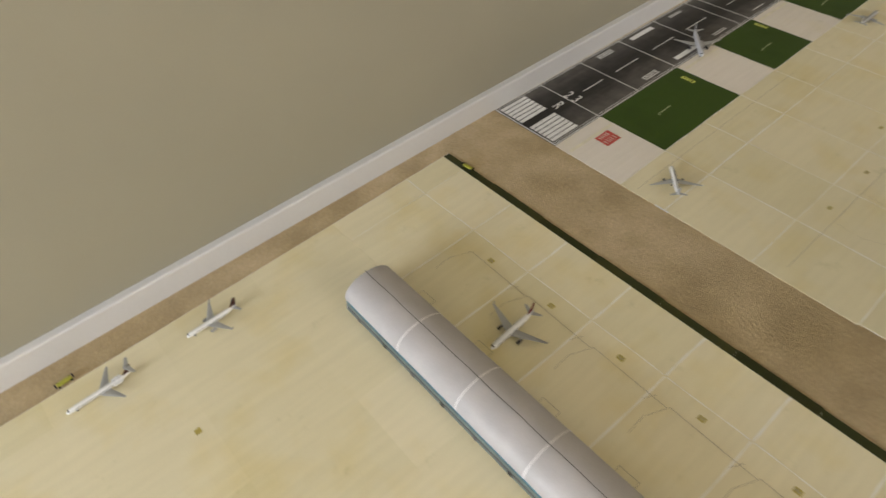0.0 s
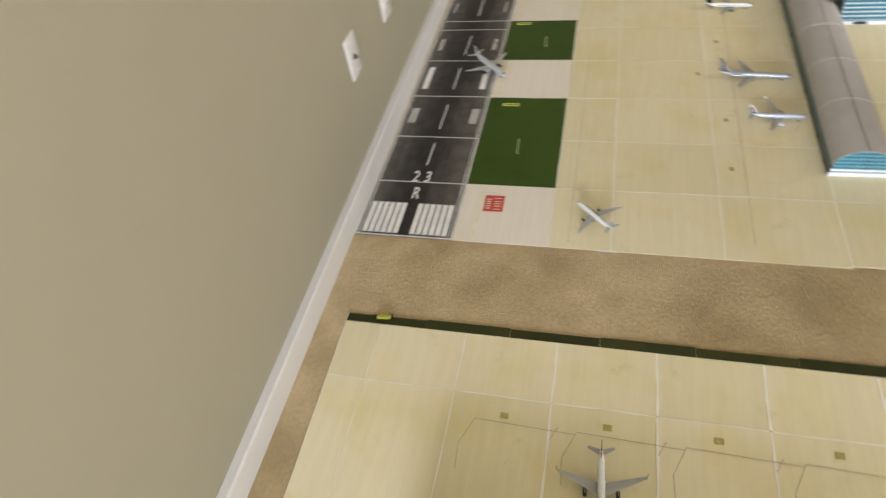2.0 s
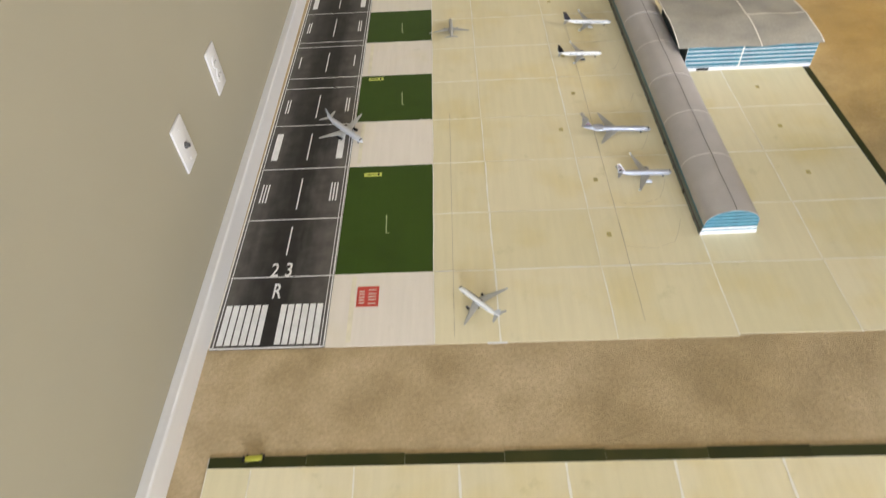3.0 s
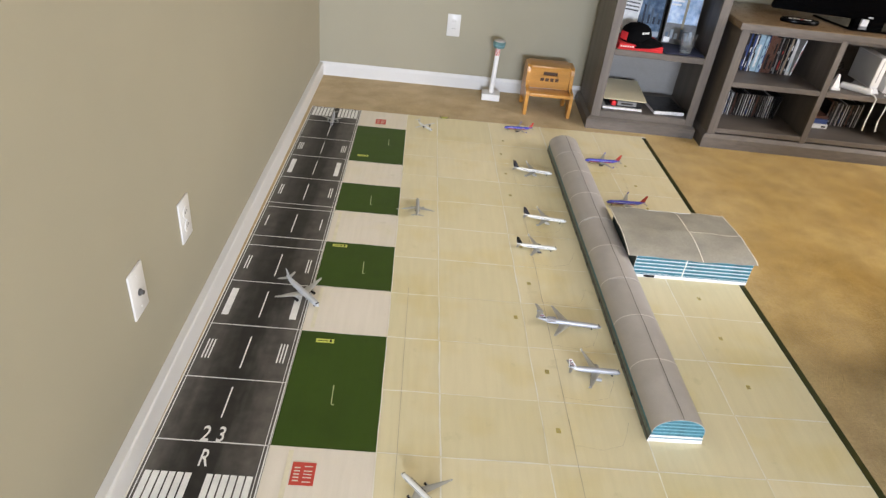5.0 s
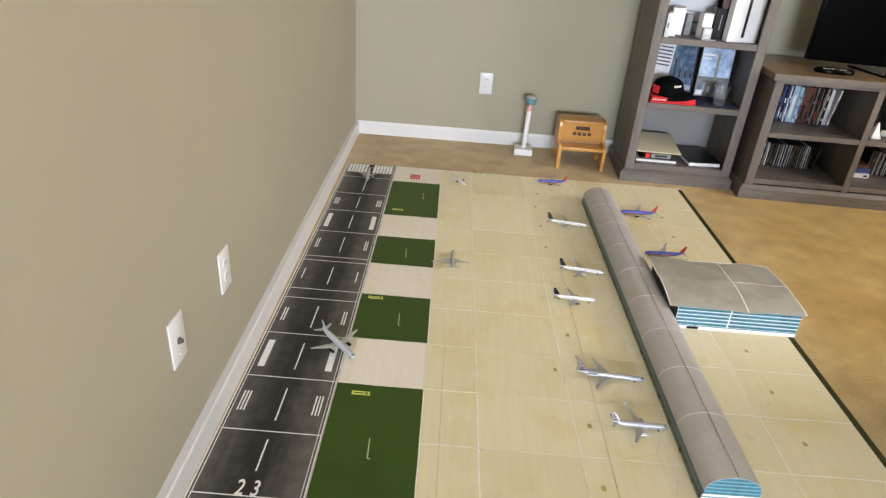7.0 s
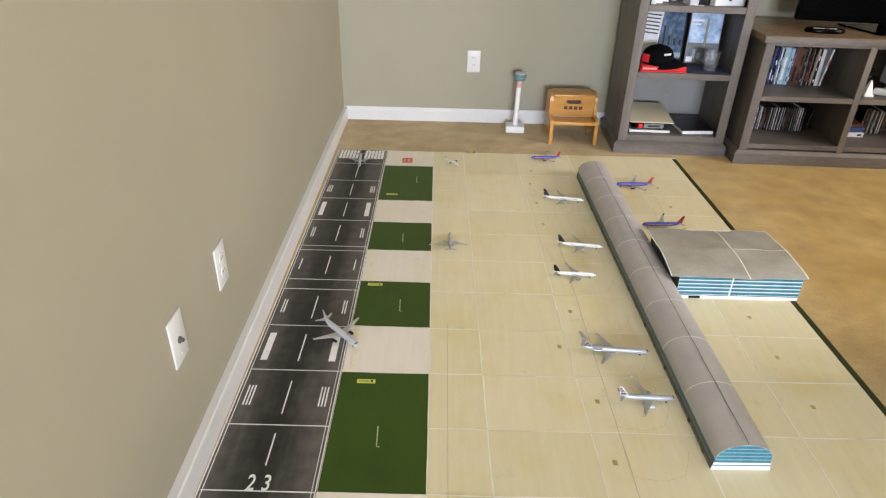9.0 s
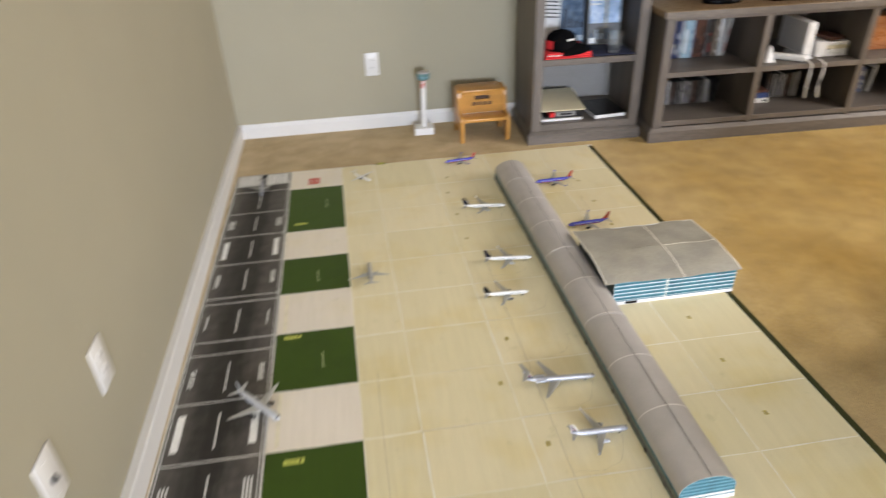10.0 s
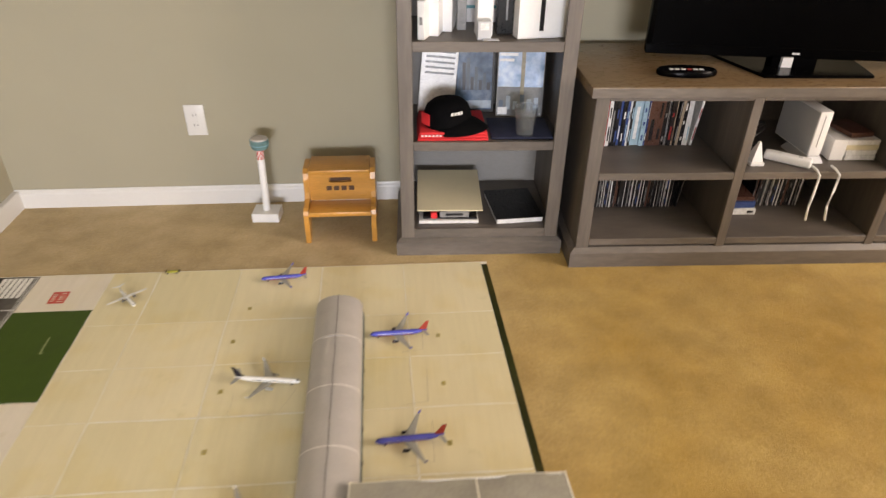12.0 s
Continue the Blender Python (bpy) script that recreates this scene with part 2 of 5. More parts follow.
SUEDE = surface("grey_beige_suede", (0.36, 0.325, 0.265), 0.85, vary=0.10, coarse=6, fine=300, bump=0.18, depth=0.001)
REDCLOTH = surface("red_cloth", (0.68, 0.025, 0.03), 0.8, vary=0.1, coarse=25, fine=500, bump=0.2)
BLACKCLOTH = surface("black_cloth", (0.0025, 0.0025, 0.003), 0.9, vary=0.2, coarse=25, fine=500, bump=0.1)
BLACKCLOTH.node_tree.nodes["Principled BSDF"].inputs["Specular IOR Level"].default_value = 0.08
NAVYCLOTH = surface("navy_cloth", (0.02, 0.025, 0.06), 0.85, vary=0.2, coarse=25, fine=500, bump=0.2)
CREAM = surface("cream_card", (0.66, 0.60, 0.42), 0.5, vary=0.05, bump=0.03)
CITYA = cover_material("skyline_cover_dark", (0.018, 0.032, 0.055), (0.10, 0.16, 0.25), (0.30, 0.39, 0.50))
# print colours raised to pale blue to hold the window's reflection too
CITYB = cover_material("skyline_cover_sheen", (0.12, 0.24, 0.44), (0.42, 0.56, 0.76), (0.80, 0.88, 0.97))
CLEAR = glass_material()
LTGREY = surface("light_grey_plastic", (0.52, 0.53, 0.55), 0.4, vary=0.05, bump=0.02)
SOCKET = surface("socket_dark", (0.10, 0.095, 0.09), 0.5, vary=0.1, bump=0)
TOWERT = surface("teal_card", (0.12, 0.24, 0.25), 0.5, vary=0.15, coarse=60, bump=0.02)
LIME = surface("lime_card", (0.42, 0.41, 0.05), 0.5, vary=0.1, coarse=60, bump=0)


# ---------- building helpers ----------
def part(name, bm, material, parent=None, label="", smooth=False):
    me = bpy.data.meshes.new(name)
    bm.normal_update()
    bm.to_mesh(me)
    bm.free()
    me.materials.append(material)
    if smooth:
        me.polygons.foreach_set("use_smooth", [True] * len(me.polygons))
        me.set_sharp_from_angle(angle=radians(40))
    ob = new(name, me)
    ob.parent = parent
    if label:
        tagged(ob, label)
    return ob


ROOT = Matrix.Identity(4)   # the frame in which things are being set down


def thing(name, m, label, category, group="", kind=""):
    ob = new(name)
    ob.empty_display_size = 0.05
    ob.matrix_basis = ROOT @ m
    return tagged(ob, label, category, group, kind)


def box(x0, x1, y0, y1, z0, z1, bevel=0.0, seg=1, bm=None):
    own = bm is None
    b = bmesh.new()
    bmesh.ops.create_cube(b, size=1)
    for v in b.verts:
        v.co = Vector(((x0 + x1) / 2 + v.co.x * (x1 - x0), (y0 + y1) / 2 + v.co.y * (y1 - y0), (z0 + z1) / 2 + v.co.z * (z1 - z0)))
    if bevel:
        bmesh.ops.bevel(b, geom=b.edges[:], offset=bevel, segments=seg, profile=0.5, affect="EDGES")
    if own:
        return b
    return join(bm, b)


def join(bm, b):
    vs = [bm.verts.new(v.co) for v in b.verts]
    b.verts.index_update()
    for f in b.faces:
        bm.faces.new([vs[v.index] for v in f.verts])
    b.free()
    return bm


def turned(bm, m):
    bmesh.ops.transform(bm, matrix=m, verts=bm.verts)
    return bm


def loft(rings, cap=True):
    """Closed rings of equal length joined to a skin."""
    bm = bmesh.new()
    rows = [[bm.verts.new(p) for p in r] for r in rings]
    n = len(rows[0])
    for a, b in zip(rows, rows[1:]):
        for i in range(n):
            bm.faces.new((a[i], a[(i + 1) % n], b[(i + 1) % n], b[i]))
    if cap:
        bm.faces.new(rows[0][::-1])
        bm.faces.new(rows[-1])
    bmesh.ops.recalc_face_normals(bm, faces=bm.faces)
    return bm


def lathe(profile, n=20, axis="z"):
    rings = []
    for r, h in profile:
        ring = []
        for i in range(n):
            a = 2 * math.pi * i / n
            c, s = r * math.cos(a), r * math.sin(a)
            ring.append((c, s, h) if axis == "z" else (h, c, s))
        rings.append(ring)
    return loft(rings)


def prism(poly, z0, z1):
    return loft([[(x, y, z0) for x, y in poly], [(x, y, z1) for x, y in poly]])


def tube(points, r, n=8):
    """A round cord through the points."""
    rings = []
    pts = [Vector(p) for p in points]
    for i, p in enumerate(pts):
        d = (pts[min(i + 1, len(pts) - 1)] - pts[max(i - 1, 0)]).normalized()
        q = d.to_track_quat("Z", "Y")
        rings.append([p + q @ Vector((r * math.cos(2 * math.pi * k / n), r * math.sin(2 * math.pi * k / n), 0)) for k in range(n)])
    return loft(rings)


def lettering(text, size, m):
    cu = bpy.data.curves.new("lettering", "FONT")
    cu.body, cu.size, cu.align_x, cu.align_y, cu.offset = text, size, "CENTER", "CENTER", size * 0.012
    ob = bpy.data.objects.new("lettering", cu)
    scene.collection.objects.link(ob)
    dg = bpy.context.evaluated_depsgraph_get()
    me = bpy.data.meshes.new_from_object(ob.evaluated_get(dg))
    bm = bmesh.new()
    bm.from_mesh(me)
    bpy.data.objects.remove(ob)
    bpy.data.meshes.remove(me)
    bpy.data.curves.remove(cu)
    return turned(bm, m)


# ---------- room ----------
WALL_Y, EAST, SOUTH, TALL = 2.935, 5.6, -7.8, 2.44


def structure(name, bm, material, label, category):
    return tagged(part(name, bm, material), label, category, kind="structure")


structure("floor", box(-0.12, EAST + 0.12, SOUTH - 0.12, WALL_Y + 0.12, -0.1, 0), CARPET, "tan short-pile wall-to-wall carpet, wear patches and painted-in light tint", "carpet")
structure("ceiling", box(-0.12, EAST + 0.12, SOUTH - 0.12, WALL_Y + 0.12, TALL, TALL + 0.1), CEIL, "plain white ceiling above the room", "ceiling")
SKEW = pose(0, 1.5, 0, 0, 0, 0.42) @ pose(0, -1.5, 0)   # the runway wall is not quite square to the room
structure("wall_west", box(-0.22, 0, SOUTH - 0.12, WALL_Y + 0.12, 0, TALL), WALL, "plain khaki-beige painted wall beside the paper runway", "wall").matrix_basis = SKEW
structure("wall_north", box(-0.1, EAST, WALL_Y, WALL_Y + 0.12, 0, TALL), WALL, "plain khaki-beige painted wall behind the shelves", "wall")


def holed_wall(name, along, const, a0, a1, w0, w1, label):
    """A wall with one window opening from w0 to w1 at 1.0 to 2.3 m."""
    bm = bmesh.new()
    for u0, u1, z0, z1 in ((a0, w0, 0, TALL), (w1, a1, 0, TALL), (w0, w1, 0, 1.0), (w0, w1, 2.3, TALL)):
        if along == "x":
            box(u0, u1, const - 0.12, const, z0, z1, bm=bm)
        else:
            box(const, const + 0.12, u0, u1, z0, z1, bm=bm)
    return structure(name, bm, WALL, label, "wall")


holed_wall("wall_south", "x", SOUTH, -0.1, EAST, 0.2, 2.6, "khaki-beige painted wall with a window opening")
holed_wall("wall_east", "y", EAST, SOUTH - 0.12, WALL_Y + 0.12, -0.8, 1.2, "khaki-beige painted wall with a window opening")


def baseboard(name, m, length, label, thick=0.014, high=0.077):
    prof = [(0, 0), (thick, 0), (thick, high - 0.019), (thick - 0.003, high - 0.012), (thick - 0.008, high - 0.006), (thick - 0.010, high), (0, high)]
    if thick > 0.02:   # square top ledge
        prof = [(0, 0), (thick, 0), (thick, high - 0.007), (thick - 0.0015, high - 0.002), (thick - 0.004, high), (0, high)]
    bm = loft([[(0.0, p[0], p[1]) for p in prof], [(length, p[0], p[1]) for p in prof]])
    ob = structure(name, bm, TRIM, label, "baseboard")
    ob.matrix_basis = m
    return ob


baseboard("baseboard_west", SKEW @ pose(0.0005, WALL_Y - 0.0145, 0, 0, 0, -90), WALL_Y - SOUTH - 0.03, "white painted wooden baseboard along the runway wall", 0.024, 0.074)
structure("wall_return", box(4.78, EAST, 2.50, WALL_Y, 0, TALL), WALL, "khaki-beige wall jutting out past the shelving", "wall")
baseboard("baseboard_return", pose(EAST, 2.4995, 0, 0, 0, 180), EAST - 4.78, "white painted wooden baseboard under the jutting wall")
baseboard("baseboard_north", pose(4.779, WALL_Y - 0.0005, 0, 0, 0, 180), 4.788, "white painted wooden baseboard under the end wall")


def wall_plate(m, kind, label):
    t = thing("wall_plate", m, label, "wall plate")
    part("plate", box(-0.037, 0.037, -0.0055, 0, -0.061, 0.061, 0.0022, 2), TRIM, t, smooth=True)
    if kind == "coax":
        part("coax_jack", turned(lathe([(0.0085, 0), (0.0085, 0.003), (0.0055, 0.003), (0.0055, 0.010), (0.003, 0.010), (0.003, 0.004)], 12), pose(0, -0.0055, -0.003, 90)), SOCKET, t, "dark threaded metal coax jack")
    else:
        for z in (-0.020, 0.020):
            face = part("socket_face", turned(lathe([(0.0165, 0), (0.0165, 0.0018), (0.0155, 0.0025)], 16), pose(0, -0.0055, z, 90)), TRIM, t)
            for dx, h in ((-0.006, 0.0045), (0.006, 0.0036)):
                part("slot", box(dx - 0.0011, dx + 0.0011, -0.0087, -0.0079, z - h + 0.003, z + h + 0.003), SOCKET, face, "dark socket slot")
    for z in ((-0.042, 0.042) if kind == "coax" else (0.0,)):
        part("screw", turned(lathe([(0.003, 0), (0.0028, 0.0012), (0.001, 0.0016)], 10), pose(0, -0.0055, z, 90)), TRIM, t, smooth=True)
    return t


wall_plate(SKEW @ pose(0, 0.342, 0.355, 0, 0, 90), "coax", "white plastic wall plate with a coax jack")
wall_plate(SKEW @ pose(0, 0.660, 0.355, 0, 0, 90), "duplex", "white plastic duplex outlet on the runway wall")
wall_plate(pose(0.750, WALL_Y, 0.356), "duplex", "white plastic duplex outlet above the baseboard")

# ---------- paper airport ----------
def lean_of(u):
    return -0.0175 * max(0.0, min(1.0, (u - 0.03) / 0.55))


def on_mat(u, v):
    return u + lean_of(u) * v, v


def sheet_bm(u0, u1, v0, v1, z0, z1, warp, curl=0.0003, n=3):
    """A thin sheet, slightly buckled, through the mat's own skew."""
    bm = bmesh.new()
    top, bot = [], []
    for j in range(n + 1):
        for i in range(n + 1):
            u, v = u0 + (u1 - u0) * i / n, v0 + (v1 - v0) * j / n
            x, y = warp(u, v)
            h = curl * (noise.noise(Vector((x * 14, y * 14, 3.1))) + 0.5) if 0 < i < n and 0 < j < n else 0
            top.append(bm.verts.new((x, y, z1 + max(0, h))))
            bot.append(bm.verts.new((x, y, z0)))
    k = n + 1
    for j in range(n):
        for i in range(n):
            a = j * k + i
            bm.faces.new((top[a], top[a + 1], top[a + k + 1], top[a + k]))
    rim = [j for j in range(k)] + [j * k + n for j in range(1, k)] + [n * k + i for i in range(n - 1, -1, -1)] + [j * k for j in range(n - 1, 0, -1)]
    for a, b in zip(rim, rim[1:] + rim[:1]):
        bm.faces.new((top[b], top[a], bot[a], bot[b]))
    return bm


def flat_mark(quads, z, warp):
    """Printed marks: thin quads just above the paper, in mat coordinates."""
    bm = bmesh.new()
    for u0, u1, v0, v1 in quads:
        bm.faces.new([bm.verts.new((*warp(u, v), z)) for u, v in ((u0, v0), (u1, v0), (u1, v1), (u0, v1))])
    return bm


def line_mark(pts, w, z, warp):
    bm = bmesh.new()
    for (ax, ay), (bx, by) in zip(pts, pts[1:]):
        d = Vector((bx - ax, by - ay)).normalized() * w / 2
        q = ((ax - d.y, ay + d.x), (ax + d.y, ay - d.x), (bx + d.y, by - d.x), (bx - d.y, by + d.x))
        bm.faces.new([bm.verts.new((*warp(*p), z)) for p in q])
    bmesh.ops.recalc_face_normals(bm, faces=bm.faces)
    for f in bm.faces:
        if f.normal.z < 0:
            f.normal_flip()
    return bm


Z0, Z1, ZM = 0.0016, 0.0028, 0.0038   # mat base top, sheet top, marks
airport = thing("paper_airport_mat", pose(0, 0, 0), "large taped paper airport layout lying on the carpet", "paper mat")
part("backing", sheet_bm(0.036, 1.863, 0.0075, 2.420, 0.0002, Z0, on_mat, 0, 6), EDGE, airport, "off-white backing paper showing at the joints")

ROWS_V = [0.0, 0.224, 0.435, 0.652, 0.869, 1.083, 1.30, 1.514, 1.73, 1.93, 2.13, 2.416]
COLS_U = [0.580, 0.737, 1.010, 1.287, 1.566, 1.841]
GAP = 0.0005
for ci in range(len(COLS_U) - 1):
    for ri in range(len(ROWS_V) - 1):
        g = GAP * random.uniform(0.25, 1.5)
        part("sheet", sheet_bm(COLS_U[ci] + g, COLS_U[ci + 1] - g, ROWS_V[ri] + g * random.uniform(0.3, 1) + (0.0065 if ri == 0 and ci > 2 else 0.0), ROWS_V[ri + 1] - g, Z0, Z1 + random.uniform(-0.0001, 0.0001), on_mat), APRON, airport)

GRASSES = [(0.226, 0.650), (0.874, 1.141), (1.366, 1.600), (1.814, 2.213)]
for v0, v1 in GRASSES:
    part("sheet", sheet_bm(0.320, 0.5785, v0, v1, Z0, Z1 + 0.0002, on_mat), GRASS, airport, "dark green grass-printed sheet")
for v0, v1 in [(0.0, 0.226), (0.650, 0.874), (1.141, 1.366), (1.600, 1.813), (2.213, 2.416)]:
    part("sheet", sheet_bm(0.320, 0.5785, v0 + 0.0008, v1 - 0.0008, Z0, Z1, on_mat), PALE, airport, "pale concrete-printed sheet")

RUN_V = [(0.0, 0.224, "end"), (0.224, 0.435, "number"), (0.435, 0.653, "three"), (0.653, 0.869, "aim"), (0.869, 1.081, "two"), (1.081, 1.144, "strip"),
         (1.144, 1.353, "one"), (1.353, 1.387, "strip"), (1.387, 1.607, "two"), (1.607, 1.820, "aim"), (1.820, 2.019, "three"), (2.019, 2.228, "plain"), (2.228, 2.415, "far_end")]
RL, RR, RC = 0.0405, 0.3185, 0.1795
for v0, v1, what in RUN_V:
    sh = part("runway_sheet", sheet_bm(RL, RR, v0 + 0.0006, v1 - 0.0006, Z0, Z1, on_mat), RUNWAY, airport, "dark asphalt-printed runway sheet")
    q = [(RL + 0.006, RL + 0.0085, v0 + 0.001, v1 - 0.001), (RR - 0.0125, RR - 0.0105, v0 + 0.001, v1 - 0.001), (RR - 0.0045, RR - 0.001, v0 + 0.001, v1 - 0.001)]
    if what != "far_end":
        q.append((RL + 0.004, RR - 0.001, v1 - 0.0036, v1))
    if what == "end":
        q.append((RL, RR, v0 + 0.001, v0 + 0.0055))
    for one in q:
        part("edge_line", flat_mark([one], ZM, on_mat), MARK, sh, "thin white edge line")
    if what in ("end", "far_end"):
        a0, a1 = (0.012, 0.132) if what == "end" else (2.292, 2.406)
        for side in (0, 1):
            s0 = 0.0545 if side == 0 else 0.1945
            for i in range(6):
                part("threshold_stripe", flat_mark([(s0 + i * 0.0183, s0 + i * 0.0183 + 0.0147, a0, a1)], ZM, on_mat), MARK, sh)
    if what == "end":
        part("lettering", lettering("R", 0.062, pose(RC - 0.005, 0.173, ZM) @ Matrix.Diagonal((0.62, 1.1, 1, 1))), MARK, sh, "white runway letter")
    if what == "number":
        for digit, dx in (("2", -0.0185), ("3", 0.0185)):
            part("lettering", lettering(digit, 0.060, pose(RC - 0.004 + dx, 0.244, ZM) @ Matrix.Diagonal((0.72, 1.1, 1, 1))), MARK, sh, "white runway number")
        part("centre_dash", flat_mark([(RC - 0.002, RC + 0.002, 0.298, 0.404)], ZM, on_mat), MARK, sh)
    elif what not in ("end", "far_end", "strip"):
        h = v1 - v0
        part("centre_dash", flat_mark([(RC - 0.002, RC + 0.002, v0 + h * 0.18, v0 + h * 0.78)], ZM, on_mat), MARK, sh)
        n = {"one": 1, "two": 2, "three": 3}.get(what, 0)
        for i in range(n):
            for c in (0.073, 0.2825):
                c0 = c + (i - (n - 1) / 2) * 0.0090
                part("touchdown_bar", flat_mark([(c0 - 0.0022, c0 + 0.0022, v0 + h * 0.32, v0 + h * 0.68)], ZM, on_mat), MARK, sh)
        if what == "aim":
            for c in (0.0735, 0.2815):
                part("aiming_block", flat_mark([(c - 0.0105, c + 0.0105, v0 + h * 0.19, v0 + h * 0.80)], ZM, on_mat), MARK, sh)

# red stand signs, yellow signs and pale posts printed on the infield
for (u, v) in ((0.412, 0.149), (0.437, 2.286)):
    sg = part("red_sign", flat_mark([(u - 0.028, u + 0.028, v - 0.032, v + 0.032)], ZM, on_mat), REDINK, airport, "red printed sign with unreadable writing")
    bars = [(u - 0.022, u - 0.008, v - 0.022 + 0.009 * i, v - 0.0185 + 0.009 * i) for i in range(5)]
    bars += [(u + 0.001, u + 0.021, b, b + 0.003) for b in (v - 0.024, v - 0.012, v - 0.003, v + 0.006, v + 0.019)]
    part("writing", flat_mark(bars, ZM + 0.0006, on_mat), PALE, sg, "pale bars of writing")
for u, v in ((0.396, 0.611), (0.374, 1.119), (0.382, 1.874)):
    sg = part("yellow_sign", flat_mark([(u - 0.027, u + 0.027, v - 0.0085, v + 0.0085)], ZM, on_mat), YELINK, airport, "small yellow printed taxiway sign")
    part("writing", flat_mark([(u + 0.014, u + 0.020, v - 0.005, v + 0.005), (u - 0.020, u + 0.008, v - 0.0015, v + 0.0015)], ZM + 0.0006, on_mat), P_NAVY, sg, "dark bars of writing")
for u, v in ((0.448, 0.402), (0.474, 0.995), (0.459, 1.466), (0.498, 2.045)):
    part("post_print", line_mark([(u - 0.002, v + 0.036), (u, v - 0.034), (u + 0.008, v - 0.035)], 0.0030, ZM, on_mat), POSTINK, airport, "pale printed pole on the grass")
for u, v0, v1 in ((0.3735, 0.012, 0.214), (0.348, 0.664, 0.862), (0.346, 1.152, 1.356)):
    part("taxi_line", flat_mark([(u - 0.006, u + 0.006, v0, v1)], ZM, on_mat), FADED, airport, "faded pale yellow taxi line")
part("green_end", flat_mark([(0.570, 0.582, 1.415, 1.421)], ZM, on_mat), MARK, airport, "small white tab")

# stand tags and stand outlines
for u, v in [(1.050, 0.334), (1.052, 0.552), (0.985, 0.792), (1.052, 0.983), (1.05, 1.215), (1.050, 1.616), (1.050, 1.821), (1.046, 2.029), (1.07, 2.189), (1.655, 0.551), (1.653, 0.766), (1.655, 0.975), (1.648, 1.605), (1.652, 1.815), (1.655, 2.02)]:
    tg = part("stand_tag", flat_mark([(u - 0.006, u + 0.006, v - 0.008, v + 0.008)], ZM, on_mat), TAGINK, airport, "small ochre printed stand tag")
    part("writing", flat_mark([(u - 0.0025, u - 0.0008, v - 0.005, v + 0.005), (u + 0.0012, u + 0.0028, v - 0.005, v + 0.003)], ZM + 0.0006, on_mat), GREYINK, tg)
for v in (0.28, 0.446, 0.662, 0.874, 1.10, 1.33, 1.72):
    part("stand_line", line_mark([(1.085, v + 0.10), (1.085, v + 0.01), (1.16, v), (1.215, v + 0.02), (1.235, v + 0.06), (1.25, v + 0.10)], 0.0005, ZM, on_mat), GREYINK, airport, "fine grey stand outline")
for v in (1.55, 1.75, 1.96):
    part("stand_line", line_mark([(1.61, v + 0.13), (1.605, v), (1.54, v - 0.01)], 0.0008, ZM, on_mat), GREYINK, airport, "fine grey stand outline")
part("stand_line", line_mark([(1.082, 0.05), (1.090, 1.45)], 0.0011, ZM, on_mat), GREYINK, airport, "fine grey stand line along the gates")
part("stand_line", line_mark([(0.628, 0.02), (0.636, 0.9)], 0.0009, ZM, on_mat), GREYINK, airport, "fine grey taxi line")
# white paper joints between sheets, uneven in width
def joint(parent, u0, v0, u1, v1, w, warp, name="tape_joint"):
    n = 14
    bm = bmesh.new()
    rows = []
    ph = random.uniform(0, 9)
    for i in range(n + 1):
        f = i / n
        u, v = u0 + (u1 - u0) * f, v0 + (v1 - v0) * f
        k = w * (0.45 + 0.55 * abs(math.sin(ph + f * 7.3))) / 2
        d = 0.0009 * math.sin(ph * 2 + f * 5)
        if abs(u1 - u0) > abs(v1 - v0):
            rows.append([bm.verts.new((*warp(u, v + d - k), ZM - 0.0004)), bm.verts.new((*warp(u, v + d + k), ZM - 0.0004))])
        else:
            rows.append([bm.verts.new((*warp(u + d + k, v), ZM - 0.0002)), bm.verts.new((*warp(u + d - k, v), ZM - 0.0002))])
    for p, q in zip(rows, rows[1:]):
        bm.faces.new((p[0], q[0], q[1], p[1]))
    return part(name, bm, EDGE, parent)


for v in ROWS_V[1:-1]:
    for u0, u1 in zip(COLS_U, COLS_U[1:]):
        joint(airport, u0 + 0.002, v, u1 - 0.002, v, random.choice((0.0024, 0.0036, 0.0050)), on_mat)
for u in COLS_U[:-1]:
    for v0, v1 in zip(ROWS_V, ROWS_V[1:]):
        joint(airport, u, v0 + 0.002, u, v1 - 0.002, random.choice((0.0024, 0.0038, 0.0054)) if u > 0.7 else 0.0030, on_mat)
for v in (0.650, 0.874, 1.141, 1.366, 1.600, 1.814):
    joint(airport, 0.322, v, 0.576, v, 0.0016, on_mat)
for i in range(11):
    v = 0.01 + i * 0.2175
    part("border_strip", sheet_bm(1.8425, 1.8630, v, min(v + 0.2168, 2.418), Z0, Z1, on_mat, 0), BORDER, airport, "dark green grass-printed border strip")
# a glint on the mat's edge, painted as a white mark
part("edge_glint", flat_mark([(0.705, 0.752, -0.003, 0.003)], ZM, on_mat), WHITEP, airport, "small whitish mark painting a glint at the mat edge")


def mat2(u, v):
    return u - 0.029 * (v + 0.29) * max(0, 1 - u / 1.2), v


